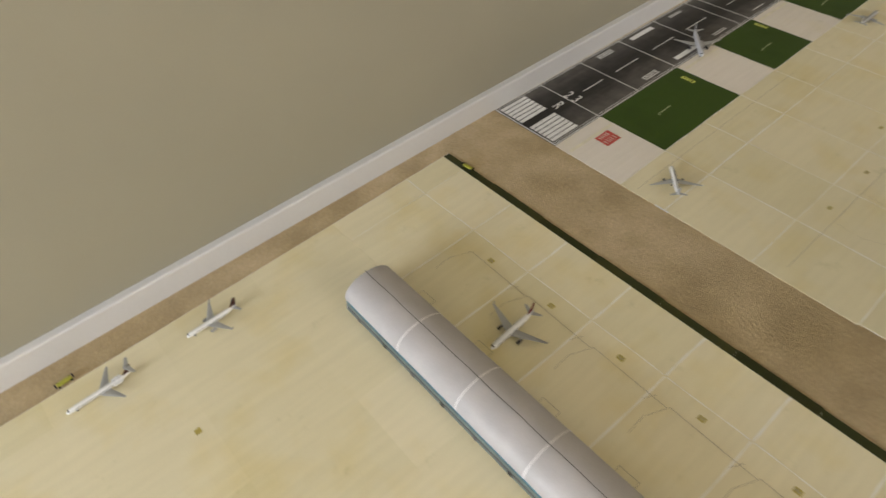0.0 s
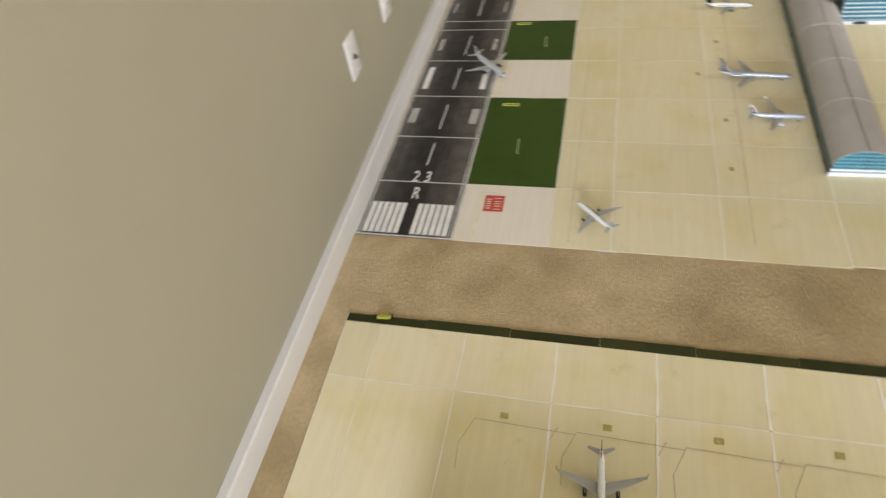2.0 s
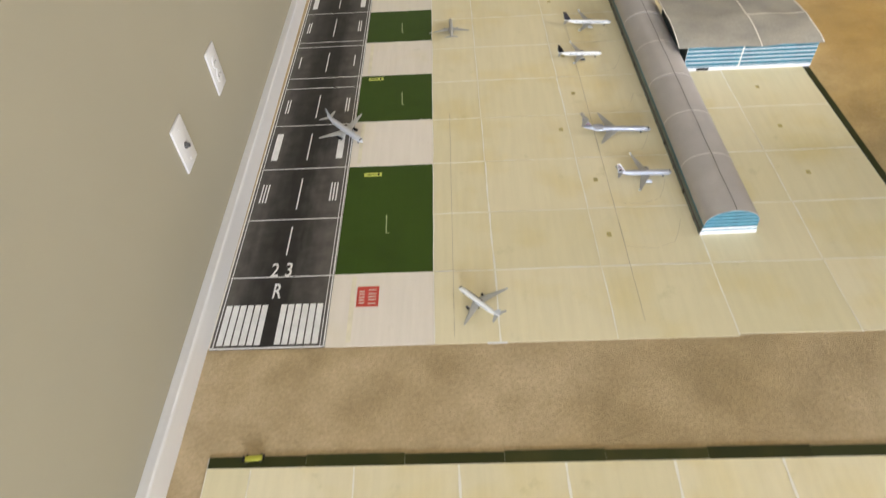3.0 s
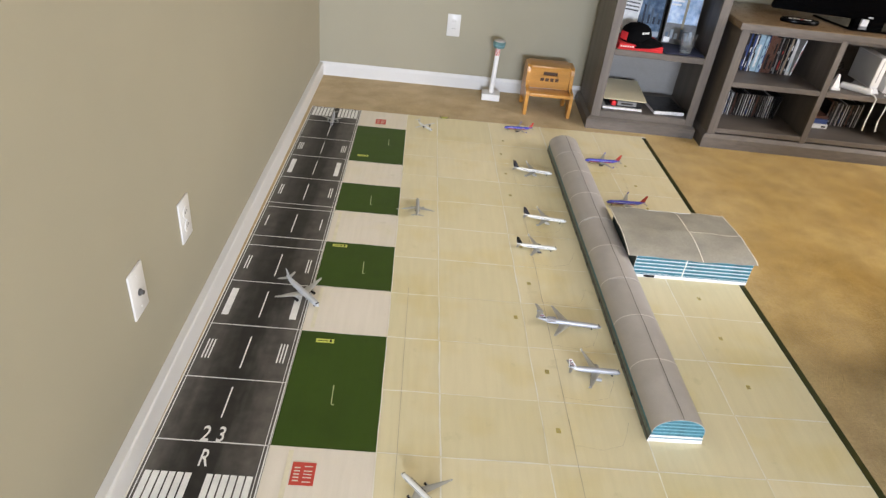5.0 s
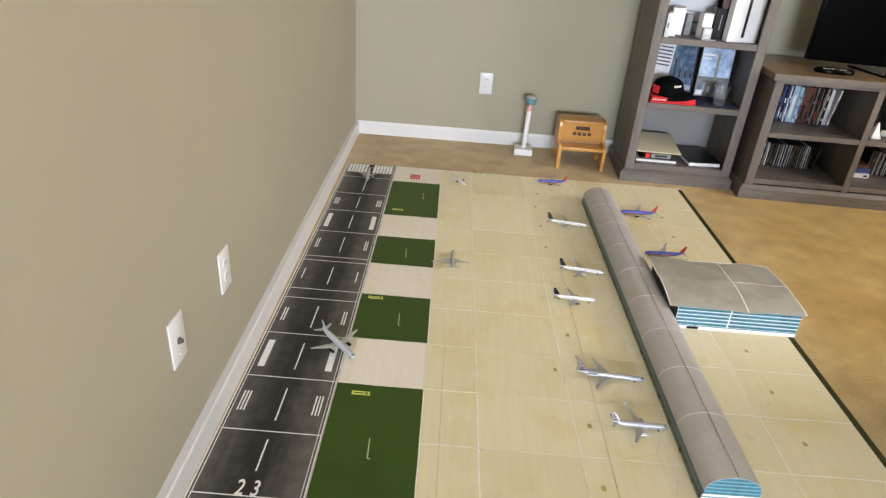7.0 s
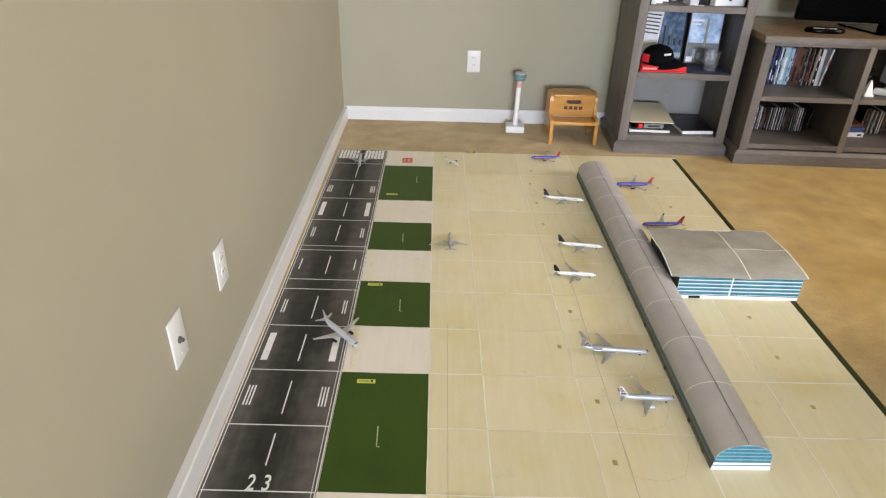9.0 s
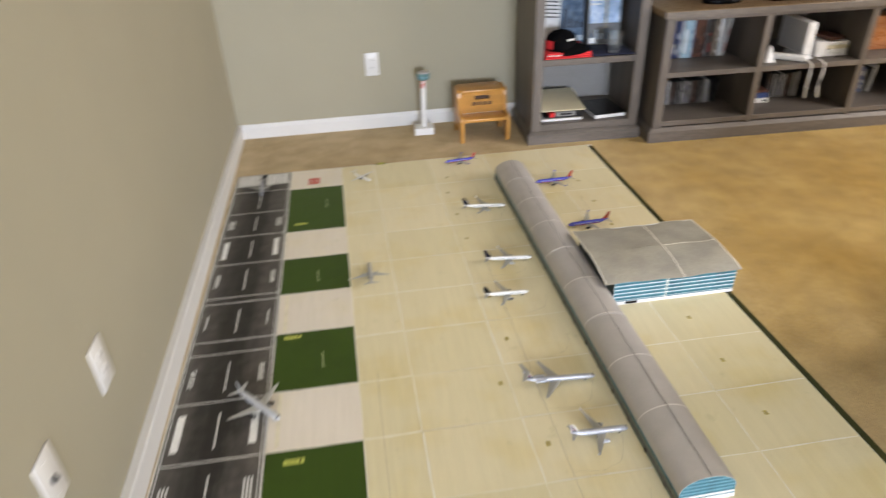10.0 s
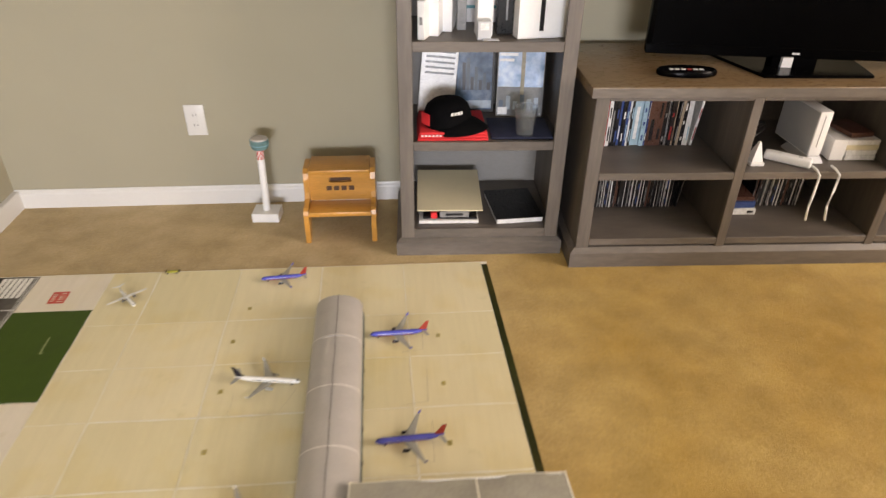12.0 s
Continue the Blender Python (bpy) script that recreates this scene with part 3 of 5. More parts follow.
second = thing("paper_apron_mat", pose(0, 0, 0), "second taped paper apron with a green border, lying on the carpet", "paper mat")
part("backing", sheet_bm(0.108, 2.36, -2.15, -0.268, 0.0002, Z0, mat2, 0, 6), EDGE, second, "off-white backing paper showing at the joints")
COLS2 = [0.110, 0.203, 0.418, 0.634, 0.852, 1.068, 1.284, 1.50, 1.716, 1.932, 2.148, 2.358]
ROWS2 = [-0.291, -0.446, -0.725, -1.004, -1.283, -1.562, -1.841, -2.148]
for a, b in zip(COLS2, COLS2[1:]):
    for d, c in zip(ROWS2, ROWS2[1:]):
        g = GAP * random.uniform(0.2, 1.2) if d > -0.7 else 0.0
        part("sheet", sheet_bm(a + g, b - g, c + g, d - g, Z0, Z1 + random.uniform(-0.0001, 0.0001), mat2), APRON, second)
for i in range(11):
    u = 0.110 + i * 0.206
    part("border_strip", sheet_bm(u, min(u + 0.2055, 2.36), -0.2905 - 0.001 * (i % 2), -0.267 + 0.0025 * (i % 2), Z0, Z1, mat2, 0), BORDER, second, "dark green grass-printed border strip")
for i in range(7):
    cx = 0.5375 + i * 0.2159
    y = -0.490 + 0.004 * i
    tg = part("stand_tag", flat_mark([(cx - 0.009, cx + 0.009, y - 0.007, y + 0.007)], ZM, mat2), TAGINK, second, "small ochre printed stand tag")
    part("writing", flat_mark([(cx - 0.005, cx - 0.002, y - 0.004, y + 0.004), (cx + 0.001, cx + 0.005, y - 0.004, y + 0.003)], ZM + 0.0006, mat2), GREYINK, tg)
    part("stand_line", line_mark([(cx - 0.085, -0.62), (cx - 0.088, -0.565), (cx - 0.062, -0.505), (cx + 0.150, -0.511)], 0.0012, ZM, mat2), GREYINK, second, "fine grey stand outline")
    part("stand_line", line_mark([(cx - 0.05, -0.71), (cx - 0.05, -0.69), (cx + 0.0, -0.69), (cx + 0.0, -0.71)], 0.0012, ZM, mat2), GREYINK, second, "fine grey stand outline")
    part("stand_line", line_mark([(cx + 0.10, -0.53), (cx + 0.115, -0.50)], 0.0012, ZM, mat2), GREYINK, second, "fine grey stand outline")
for u in COLS2[1:-1]:
    for d, c in list(zip(ROWS2, ROWS2[1:]))[:2]:
        joint(second, u, c + 0.002, u, d - 0.002, (0.0062 if d > -0.5 and u > 0.5 else 0.004) if u > 0.3 else 0.0018, mat2)
for v in ROWS2[1:2]:
    for u0, u1 in zip(COLS2, COLS2[1:]):
        joint(second, u0 + 0.004, v, u1 - 0.004, v, 0.0036, mat2)
part("stand_tag", flat_mark([(0.44, 0.456, -1.322, -1.308)], ZM, mat2), TAGINK, second, "small ochre printed stand tag")



def small_cart(x, y, rz, label):
    t = thing("toy_cart", pose(x, y, 0.0025, 0, 0, rz), label, "toy vehicle", "ground vehicles")
    part("body", box(-0.018, 0.018, -0.006, 0.006, 0.002, 0.007, 0.0015, 2), LIME, t, smooth=True)
    for sx in (-0.015, 0.015):
        for sy in (-0.0075, 0.0075):
            part("wheel", turned(lathe([(0.003, -0.001), (0.003, 0.001)], 10), pose(sx, sy, 0.003, 90)), RUBBER, t)
    part("bumper", box(0.020, 0.023, -0.006, 0.006, 0.004, 0.008), P_NAVY, t)
    part("bumper", box(-0.023, -0.020, -0.006, 0.006, 0.004, 0.008), P_NAVY, t)
    return t


small_cart(0.733, 2.413, 2, "tiny lime-yellow card cart at the mat edge")
small_cart(0.205, -0.272, 4, "tiny lime-yellow card cart on the green border")
small_cart(0.127, -1.50, 96, "tiny lime-yellow card cart beside the baseboard")


# ---------- terminals ----------
HW, HP, HALF = 0.040, 0.086, 0.071


def arch_z(x, half, lo, hi):
    return lo + (hi - lo) * math.sqrt(max(0.0, 1 - (x / half) ** 2)) ** 0.9


def concourse(m, length, label, panel=0.2, first=0.19):
    t = thing("paper_concourse", m, label, "model terminal", "paper terminal buildings")
    w = HALF - 0.003
    for s in (-1, 1):
        x0, x1 = sorted((s * w, s * (w - 0.002)))
        lean = Matrix(((1, 0, -s * 0.16, s * 0.0064), (0, 1, 0, 0), (0, 0, 1, 0), (0, 0, 0, 1)))   # the card splays out towards its foot
        wall = part("side_wall", turned(box(x0, x1, 0.002, length - 0.002, 0, HW + 0.008), lean), GREYGREEN, t, "dark printed card side wall")
        for z0, z1, mt in ((0.008, 0.0135, DARKLINE), (0.016, 0.026, GREYGREEN), (0.0275, 0.0375, TEAL), (0.039, 0.046, GREYGREEN)):
            xa, xb = sorted((s * w, s * (w + 0.0009)))
            part("window_band", turned(box(xa, xb, 0.003, length - 0.003, z0, z1), lean), mt, wall, "dark printed window band")
        k = 0
        y = 0.05
        while y < length - 0.05:
            xa, xb = sorted((s * w, s * (w + 0.0016)))
            part("gate_door", turned(box(xa, xb, y, y + 0.012, 0.001, 0.011), lean), BLACK if k % 2 else DARKLINE, wall, "dark printed gate doorway")
            y += 0.107
            k += 1
    n = 18
    for yy, d in ((0.002, -1), (length - 0.002, 1)):
        bands = [(0.0, 0.0135, WHITEP), (0.0135, 0.0175, TEAL), (0.0175, 0.025, WHITEP)]
        z = 0.025
        while z < HP - 0.004:
            bands += [(z, min(z + 0.0085, HP - 0.0015), TEAL), (min(z + 0.0085, HP - 0.0015), min(z + 0.0120, HP - 0.001), SKYB)]
            z += 0.012
        for z0, z1, mt in bands:
            if z1 - z0 < 0.0005:
                continue
            pts = []
            for zz in (z0, z1):
                hw = w if zz <= HW else w * math.sqrt(max(0.0, 1 - (((zz - HW) / (HP - HW)) ** (1 / 0.9)) ** 2))
                pts.append(max(hw, 0.004) + 0.16 * max(0.0, HW - zz))
            y0, y1 = sorted((yy, yy + d * 0.0015))
            bm = loft([[(-pts[0], y0, z0), (pts[0], y0, z0), (pts[1], y0, z1), (-pts[1], y0, z1)], [(-pts[0], y1, z0), (pts[0], y1, z0), (pts[1], y1, z1), (-pts[1], y1, z1)]])
            part("end_band", bm, mt, t)
    cuts = [0.0, first]
    while cuts[-1] + panel < length - 0.05:
        cuts.append(cuts[-1] + panel)
    cuts.append(length)
    for i, (a, b) in enumerate(zip(cuts, cuts[1:])):
        lift = 0.0007 * (i % 2)
        rings = []
        for yy in (a - 0.003 * (i > 0), (a + b) / 2, b):
            sag = 0.0012 * math.sin(i * 2.3 + yy * 9)
            outer = [(HALF * math.cos(math.pi * k / n) * -1, yy, lift + sag * math.sin(math.pi * k / n) + arch_z(HALF * math.cos(math.pi * k / n), HALF, HW - 0.004, HP)) for k in range(n + 1)]
            inner = [(x * 0.98, y_, z_ - 0.0014) for x, y_, z_ in reversed(outer)]
            rings.append(outer + inner)
        part("roof_panel", loft(rings), ROOF, t, smooth=True)
        if i:
            outer = [[((HALF + 0.0005) * -math.cos(math.pi * k / n), a + dy, 0.0024 + arch_z(HALF * math.cos(math.pi * k / n), HALF, HW - 0.004, HP)) for k in range(n + 1)] for dy in (-0.0017, 0.0017)]
            bm = bmesh.new()
            r0, r1 = [[bm.verts.new(p) for p in o] for o in outer]
            for k in range(n):
                bm.faces.new((r0[k], r0[k + 1], r1[k + 1], r1[k]))
            part("roof_joint", bm, ROOFEDGE, t, "pale paper joint across the roof", smooth=True)
    ridge = [((0.0008 * math.sin(k * 1.7)), length * k / 40, HP + 0.0033 + 0.0004 * math.sin(k)) for k in range(41)]
    bm = bmesh.new()
    vs = [[bm.verts.new((x + e, y, z)) for e in (-0.0009, 0.0009)] for x, y, z in ridge]
    for p, q in zip(vs, vs[1:]):
        bm.faces.new((p[0], p[1], q[1], q[0]))
    part("ridge_joint", bm, DARKLINE, t, "dark joint along the roof ridge")
    return t


concourse(pose(1.352, 0.322, 0.0032, 0, 0, 0.95), 1.805, "long vaulted paper terminal, grey roof and teal glass ends", 0.1985, 0.225)
concourse(pose(0.408, -0.798, 0.0032, 0, 0, -90), 1.55, "long vaulted paper terminal with grey roof beside a jet", 0.205, 0.215)


ROOFB = surface("grey_green_roof_card", (0.41, 0.392, 0.345), 0.5, vary=0.16, coarse=11, fine=120, bump=0.08, rnd=0.06, c2=(0.45, 0.43, 0.36))


def annex():
    t = thing("paper_terminal_hall", pose(1.42, 1.083, 0.0032), "wide paper terminal hall, curled grey roof, teal glass front", "model terminal", "paper terminal buildings")
    W, D, H = 0.427, 0.345, 0.090
    part("side_wall", box(W - 0.002, W, 0.002, D - 0.002, 0, H), WHITEP, t)
    part("back_wall", box(0, W, D - 0.002, D, 0, H), WHITEP, t)
    # dark colour here paints the shaded gap under the roof's left edge
    part("side_wall", box(0, 0.002, 0.002, D - 0.002, 0, H - 0.01), GREYGREEN, t, "side wall coloured dark for the shaded gap under the roof")
    front = part("front_wall", box(0, W, 0, 0.002, 0, H), WHITEP, t, "teal and white banded glass front")
    z = 0.016
    part("window_band", box(0.001, W - 0.001, -0.0010, 0, 0.0135, 0.0165), TEAL, front)
    while z < H - 0.006:
        part("window_band", box(0.001, W - 0.001, -0.0012, 0, z + 0.003, z + 0.0115), TEAL, front)
        part("window_band", box(0.001, W - 0.001, -0.0009, 0, z + 0.0118, z + 0.0138), SKYB, front)
        z += 0.0148
    part("front_joint", box(0.182, 0.186, -0.0018, 0, 0, H), EDGE, front, "white paper joint on the front")
    part("doorway", box(0.045, 0.085, -0.0016, 0, 0.002, 0.011), BLACK, front, "dark printed doorway")
    # roof sheets: shallow arch front to back, drooping over the concourse
    nx, ny = 12, 10
    X0, X1, Y0, Y1 = -0.035, W + 0.012, -0.008, D + 0.004

    YM = D * 0.50

    def roof_z(x, y):
        f = min(1.0, max(0.0, (y - Y0) / (Y1 - Y0)))
        over = 0.0035 if y <= YM else 0.0   # the front sheets overlap the back ones
        z = H - 0.001 + over + 0.0135 * math.sin(math.pi * f ** 0.85) ** 0.8 + 0.0028 * math.sin(x * 21) * math.sin(y * 17 + 1) + 0.0015 * math.sin(x * 47 + y * 31)
        return z + (0.005 * ((0.06 - x) / 0.095) ** 1.5 if x < 0.06 else 0.0)

    for x0, x1 in ((X0, 0.238), (0.2395, X1)):
        for y0, y1 in ((Y0, YM), (YM + 0.0015, Y1)):
            bm = bmesh.new()
            top, bot = [], []
            for j in range(ny + 1):
                for i in range(nx + 1):
                    x, y = x0 + (x1 - x0) * i / nx, y0 + (y1 - y0) * j / ny
                    z = roof_z(x, y)
                    top.append(bm.verts.new((x, y, z)))
                    bot.append(bm.verts.new((x, y, z - 0.0012)))
            k = nx + 1
            for j in range(ny):
                for i in range(nx):
                    a = j * k + i
                    bm.faces.new((top[a], top[a + 1], top[a + k + 1], top[a + k]))
                    bm.faces.new((bot[a], bot[a + k], bot[a + k + 1], bot[a + 1]))
            rim = list(range(k)) + [j * k + nx for j in range(1, ny + 1)] + [ny * k + i for i in range(nx - 1, -1, -1)] + [j * k for j in range(ny - 1, 0, -1)]
            for a, b in zip(rim, rim[1:] + rim[:1]):
                bm.faces.new((top[b], top[a], bot[a], bot[b]))
            part("roof_sheet", bm, ROOFB, t, smooth=True)
    # bare paper along cut edges and joints; the narrowest strip paints the crease's shadow
    for ax, ay, bx, by, w in ((X0, Y1 - 0.002, X1, Y1 - 0.002, 0.003), (X0 + 0.002, Y0, X0 + 0.002, Y1, 0.003), (X1 - 0.002, Y0, X1 - 0.002, Y1, 0.004), (0.239, Y0, 0.239, YM - 0.002, 0.004), (0.239, YM + 0.003, 0.239, Y1, 0.004), (0.239, YM - 0.0022, X1, YM - 0.0022, 0.0042), (X0, YM + 0.0030, 0.239, YM + 0.0030, 0.0024)):
        bm = bmesh.new()
        rows = []
        for i in range(25):
            f = i / 24
            x, y = ax + (bx - ax) * f, ay + (by - ay) * f
            e = (w / 2, 0) if ax == bx or abs(bx - ax) < 0.01 else (0, w / 2)
            rows.append([bm.verts.new((x + s * e[0], y + s * e[1], roof_z(x + s * e[0], y + s * e[1]) + 0.0009)) for s in (-1, 1)])
        for p, q in zip(rows, rows[1:]):
            bm.faces.new((p[0], p[1], q[1], q[0]))
        part("paper_joint_and_shadow", bm, EDGE if w > 0.0025 else DARKLINE, t, "paper edge and painted crease shadow on the roof")
    return t


annex()


# ---------- model aircraft ----------
def wing_bm(root0, root1, tip0, tip1, y0, y1, z0, z1, thick, dihedral_tip=0.0):
    """A tapered, swept plate with a rounded section: chord from x=root0 (front) to root1 at y0, tip0 to tip1 at y1."""
    rings = []
    for k in range(4):
        f = k / 3
        a, b = root0 + (tip0 - root0) * f, root1 + (tip1 - root1) * f
        y, z, h = y0 + (y1 - y0) * f, z0 + (z1 - z0) * f, thick * (1 - 0.65 * f)
        c = a - b
        sec = [(a, 0), (a - 0.12 * c, 0.45), (a - 0.4 * c, 0.5), (b, 0.05), (a - 0.4 * c, -0.4), (a - 0.12 * c, -0.4)]
        rings.append([(x, y, z + h * e) for x, e in sec])
    return loft(rings)


def fin_bm(a0, b0, a1, b1, z0, z1, thick):
    rings = []
    for k in range(3):
        f = k / 2
        a, b = a0 + (a1 - a0) * f, b0 + (b1 - b0) * f
        z, h = z0 + (z1 - z0) * f, thick * (1 - 0.5 * f)
        c = a - b
        rings.append([(a, 0, z), (a - 0.25 * c, h, z), (b, 0, z), (a - 0.25 * c, -h, z)])
    return loft(rings)


def aircraft(nose, tail, label, style="twin", body=None, fin=None, wing=None, engine=None, span=0.92, belly=None, stripes=None, fat=0.048, sweep=1.0, tall=0.185, winglets=True):
    body, fin, wing, engine = body or P_WHITE, fin or P_NAVY, wing or P_WING, engine or P_WING
    n, tl = Vector(nose), Vector(tail)
    d = n - tl
    L = d.length
    c = (n + tl) / 2
    t = thing("model_aircraft", pose(c.x, c.y, Z1 + 0.0012, 0, 0, math.degrees(math.atan2(d.y, d.x))), label, "model aircraft", "die-cast model aircraft")
    R = L * fat
    zc = R * (2.05 if style == "twin" else 1.75 if style == "rear" else 1.5)
    prof = [(0.5, 0.04, -0.25), (0.492, 0.28, -0.2), (0.475, 0.55, -0.12), (0.445, 0.80, -0.04), (0.40, 0.97, 0), (0.33, 1, 0), (0.0, 1, 0), (-0.22, 1, 0), (-0.32, 0.86, 0.12), (-0.40, 0.60, 0.36), (-0.46, 0.34, 0.55), (-0.498, 0.12, 0.68)]
    rings = [[(x * L, R * r * math.cos(2 * math.pi * k / 16), zc + R * (e + r * math.sin(2 * math.pi * k / 16))) for k in range(16)] for x, r, e in prof]
    fus = part("fuselage", loft(rings), body, t, smooth=True)
    part("cockpit_window", turned(box(-0.010 * L, 0.008 * L, -R * 0.62, R * 0.62, -0.10 * R, 0.10 * R, 0.004 * L * 0.3), pose(0.457 * L, 0, zc + R * 0.56, 0, 38)), BLACK, fus, "dark cockpit glazing")
    for s in (-1, 1):
        y0, y1 = sorted((s * R * 0.97, s * R * 1.012))
        part("window_line", box(-0.24 * L, 0.38 * L, y0, y1, zc + 0.18 * R, zc + 0.34 * R), P_GREY if body != P_WHITE else P_NAVY, fus, "thin dark cabin window line")
    if belly:
        rg = [[(x * L, R * 1.02 * math.cos(a), zc + R * 1.02 * math.sin(a)) for a in [math.pi * (1.08 + 0.84 * k / 8) for k in range(9)]] for x in (-0.24, 0.0, 0.38)]
        bm = bmesh.new()
        rows = [[bm.verts.new(p) for p in r] for r in rg]
        for a, b in zip(rows, rows[1:]):
            for k in range(8):
                bm.faces.new((a[k], a[k + 1], b[k + 1], b[k]))
        part("belly", bm, belly, fus, "coloured belly band", smooth=True)
    S = span * L / 2
    for s in (-1, 1):
        if style == "prop":
            w = part("wing", wing_bm(0.07 * L, -0.07 * L, 0.04 * L, -0.03 * L, 0, s * S, zc + R * 1.05, zc + R * 1.05, 0.016 * L), wing, t, smooth=True)
        else:
            shift = -0.08 * L if style == "rear" else 0.0
            w = part("wing", wing_bm(0.115 * L + shift, -0.055 * L + shift, -0.145 * sweep * L + shift, (-0.145 * sweep - 0.036) * L + shift, s * R * 0.5, s * S, zc - R * 0.5, zc + R * 0.25, 0.02 * L), wing, t, smooth=True)
            if style == "twin" and winglets:
                part("winglet", turned(fin_bm((-0.147 * sweep) * L, (-0.147 * sweep - 0.043) * L, (-0.147 * sweep - 0.03) * L, (-0.147 * sweep - 0.055) * L, 0, 0.05 * L, 0.002 * L), pose(0, s * S * 0.99, zc + R * 0.22, -s * 12)), wing if body != P_BLUE else P_BLUE, w)
        if style == "twin":
            ey, ex, ez, er = s * S * 0.36, 0.065 * L, zc - R * 1.12, R * 0.52
        elif style == "rear":
            ey, ex, ez, er = s * R * 1.42, -0.27 * L, zc + R * 0.35, R * 0.44
        else:
            ey, ex, ez, er = s * S * 0.30, 0.06 * L, zc + R * 0.85, R * 0.36
        el = 0.105 * L if style != "rear" else 0.14 * L
        e = part("engine", turned(lathe([(er * 0.8, -el * 0.5), (er * 0.95, -el * 0.2), (er, el * 0.2), (er * 0.95, el * 0.5), (er * 0.75, el * 0.5), (er * 0.7, el * 0.3)], 14, "x"), pose(ex, ey, ez)), engine, t, smooth=True)
        part("intake", turned(lathe([(er * 0.74, 0), (er * 0.72, 0.0006), (er * 0.2, 0.002)], 12, "x"), pose(ex + el * 0.42, ey, ez)), BLACK, e, "dark engine intake")
        if style == "prop":
            for a in (20, 80, 140):
                part("propeller_blade", turned(box(-0.0005, 0.0005, -0.0012, 0.0012, -0.055 * L, 0.055 * L), pose(ex + el * 0.55, ey, ez, a)), SOCKET, e)
        if style == "twin":
            part("pylon", box(ex - el * 0.55, ex + el * 0.2, ey - 0.003 * L, ey + 0.003 * L, ez + er * 0.8, zc - R * 0.2), wing, w)
        elif style == "rear":
            y0, y1 = sorted((s * R * 0.7, ey))
            part("pylon", box(ex - el * 0.3, ex + el * 0.2, y0, y1, ez - 0.003 * L, ez + 0.003 * L), body, t)
        zs = zc + R * 0.55 if style == "twin" else zc + R * 0.5 + 0.135 * L
        xs = 0.0 if style == "twin" else -0.03 * L
        part("tailplane", wing_bm(-0.385 * L + xs, -0.475 * L + xs, -0.475 * L + xs, -0.515 * L + xs, s * R * (0.3 if style == "twin" else 0.0), s * 0.17 * L, zs, zs + 0.008 * L * (style == "twin"), 0.012 * L), wing, t, smooth=True)
    H = tall * L if style == "twin" else 0.14 * L
    f = part("tail_fin", fin_bm(-0.335 * L, -0.478 * L, -0.468 * L, -0.525 * L, zc + R * 0.65, zc + R * 0.65 + H, 0.009 * L), fin, t, "painted tail fin", smooth=True)
    if stripes:
        for i in range(4):
            z = zc + R * 0.75 + H * (0.08 + i * 0.22)
            sh = (z - zc - R * 0.65) / H
            xa, xb = -0.335 * L - 0.133 * L * sh - 0.004, -0.478 * L - 0.047 * L * sh + 0.001
            part("fin_stripe", box(xb, xa, -0.0102 * L * (1 - 0.4 * sh), 0.0102 * L * (1 - 0.4 * sh), z, z + H * 0.125), stripes if i % 2 else P_NAVY, f, "painted fin stripe")
    gear_h = zc - R * 0.9
    for gx, gy in ((0.36 * L, 0.0), (-0.045 * L, 0.055 * L), (-0.045 * L, -0.055 * L)):
        g = part("landing_gear", box(gx - 0.0007, gx + 0.0007, gy - 0.0007, gy + 0.0007, 0.0012, gear_h + 0.002), P_GREY, t)
        wr = 0.012 * L + 0.0006
        part("wheel", turned(lathe([(wr, -0.0014), (wr, 0.0014)], 10), pose(gx, gy, wr, 90)), RUBBER, g)
    return t


aircraft((0.348, 0.746), (0.221, 0.882), "light grey widebody model jet on the runway edge", body=LTGREY, fin=P_GREY, wing=P_GREY, span=0.92, fat=0.05, sweep=0.62, engine=P_NAVY, tall=0.145, winglets=False)
aircraft((0.176, 2.15), (0.166, 2.315), "pale silver twin-jet model lined up on the runway stripes", body=P_SILVER, fin=P_GREY, span=0.8)
aircraft((0.672, 2.213), (0.598, 2.300), "small white propeller model with dark engines", style="prop", fin=P_GREY, wing=P_WHITE, engine=P_NAVY, span=1.12, fat=0.055)
aircraft((0.627, 1.49), (0.630, 1.345), "plain grey model jet beside the grass", body=P_GREY, fin=P_GREY, wing=P_GREY, span=0.92)
BLUES = dict(body=P_BLUE, fin=P_RED, engine=P_NAVY, belly=P_RED)
aircraft((1.046, 2.332), (1.196, 2.346), "blue model jet with a red tail near the mat edge", **BLUES)
aircraft((1.416, 2.016), (1.588, 2.023), "blue model jet with a red tail beside the terminal", **BLUES)
aircraft((1.436, 1.606), (1.608, 1.616), "blue model jet with a red tail near the hall", **BLUES)
aircraft((1.231, 1.831), (1.051, 1.856), "white model jet with a navy tail at a gate", fin=P_NAVY, span=0.82, fat=0.042)
aircraft((1.231, 1.408), (1.056, 1.429), "white model jet with a navy tail at a gate", fin=P_NAVY, span=0.82, fat=0.042)
aircraft((1.162, 1.197), (1.008, 1.205), "white model jet with a black tail", fin=BLACK, engine=P_NAVY, span=0.9)
aircraft((1.242, 0.758), (1.034, 0.774), "polished silver rear-engined model jet with a T-tail", style="rear", body=P_SILVER, fin=P_SILVER, engine=P_SILVER, stripes=P_MAROON, span=0.72, fat=0.04)
aircraft((1.257, 0.553), (1.101, 0.557), "silver model jet with a striped red, white and blue tail", body=P_SILVER, fin=P_WHITE, engine=P_SILVER, stripes=P_MAROON, span=1.0, fat=0.054)
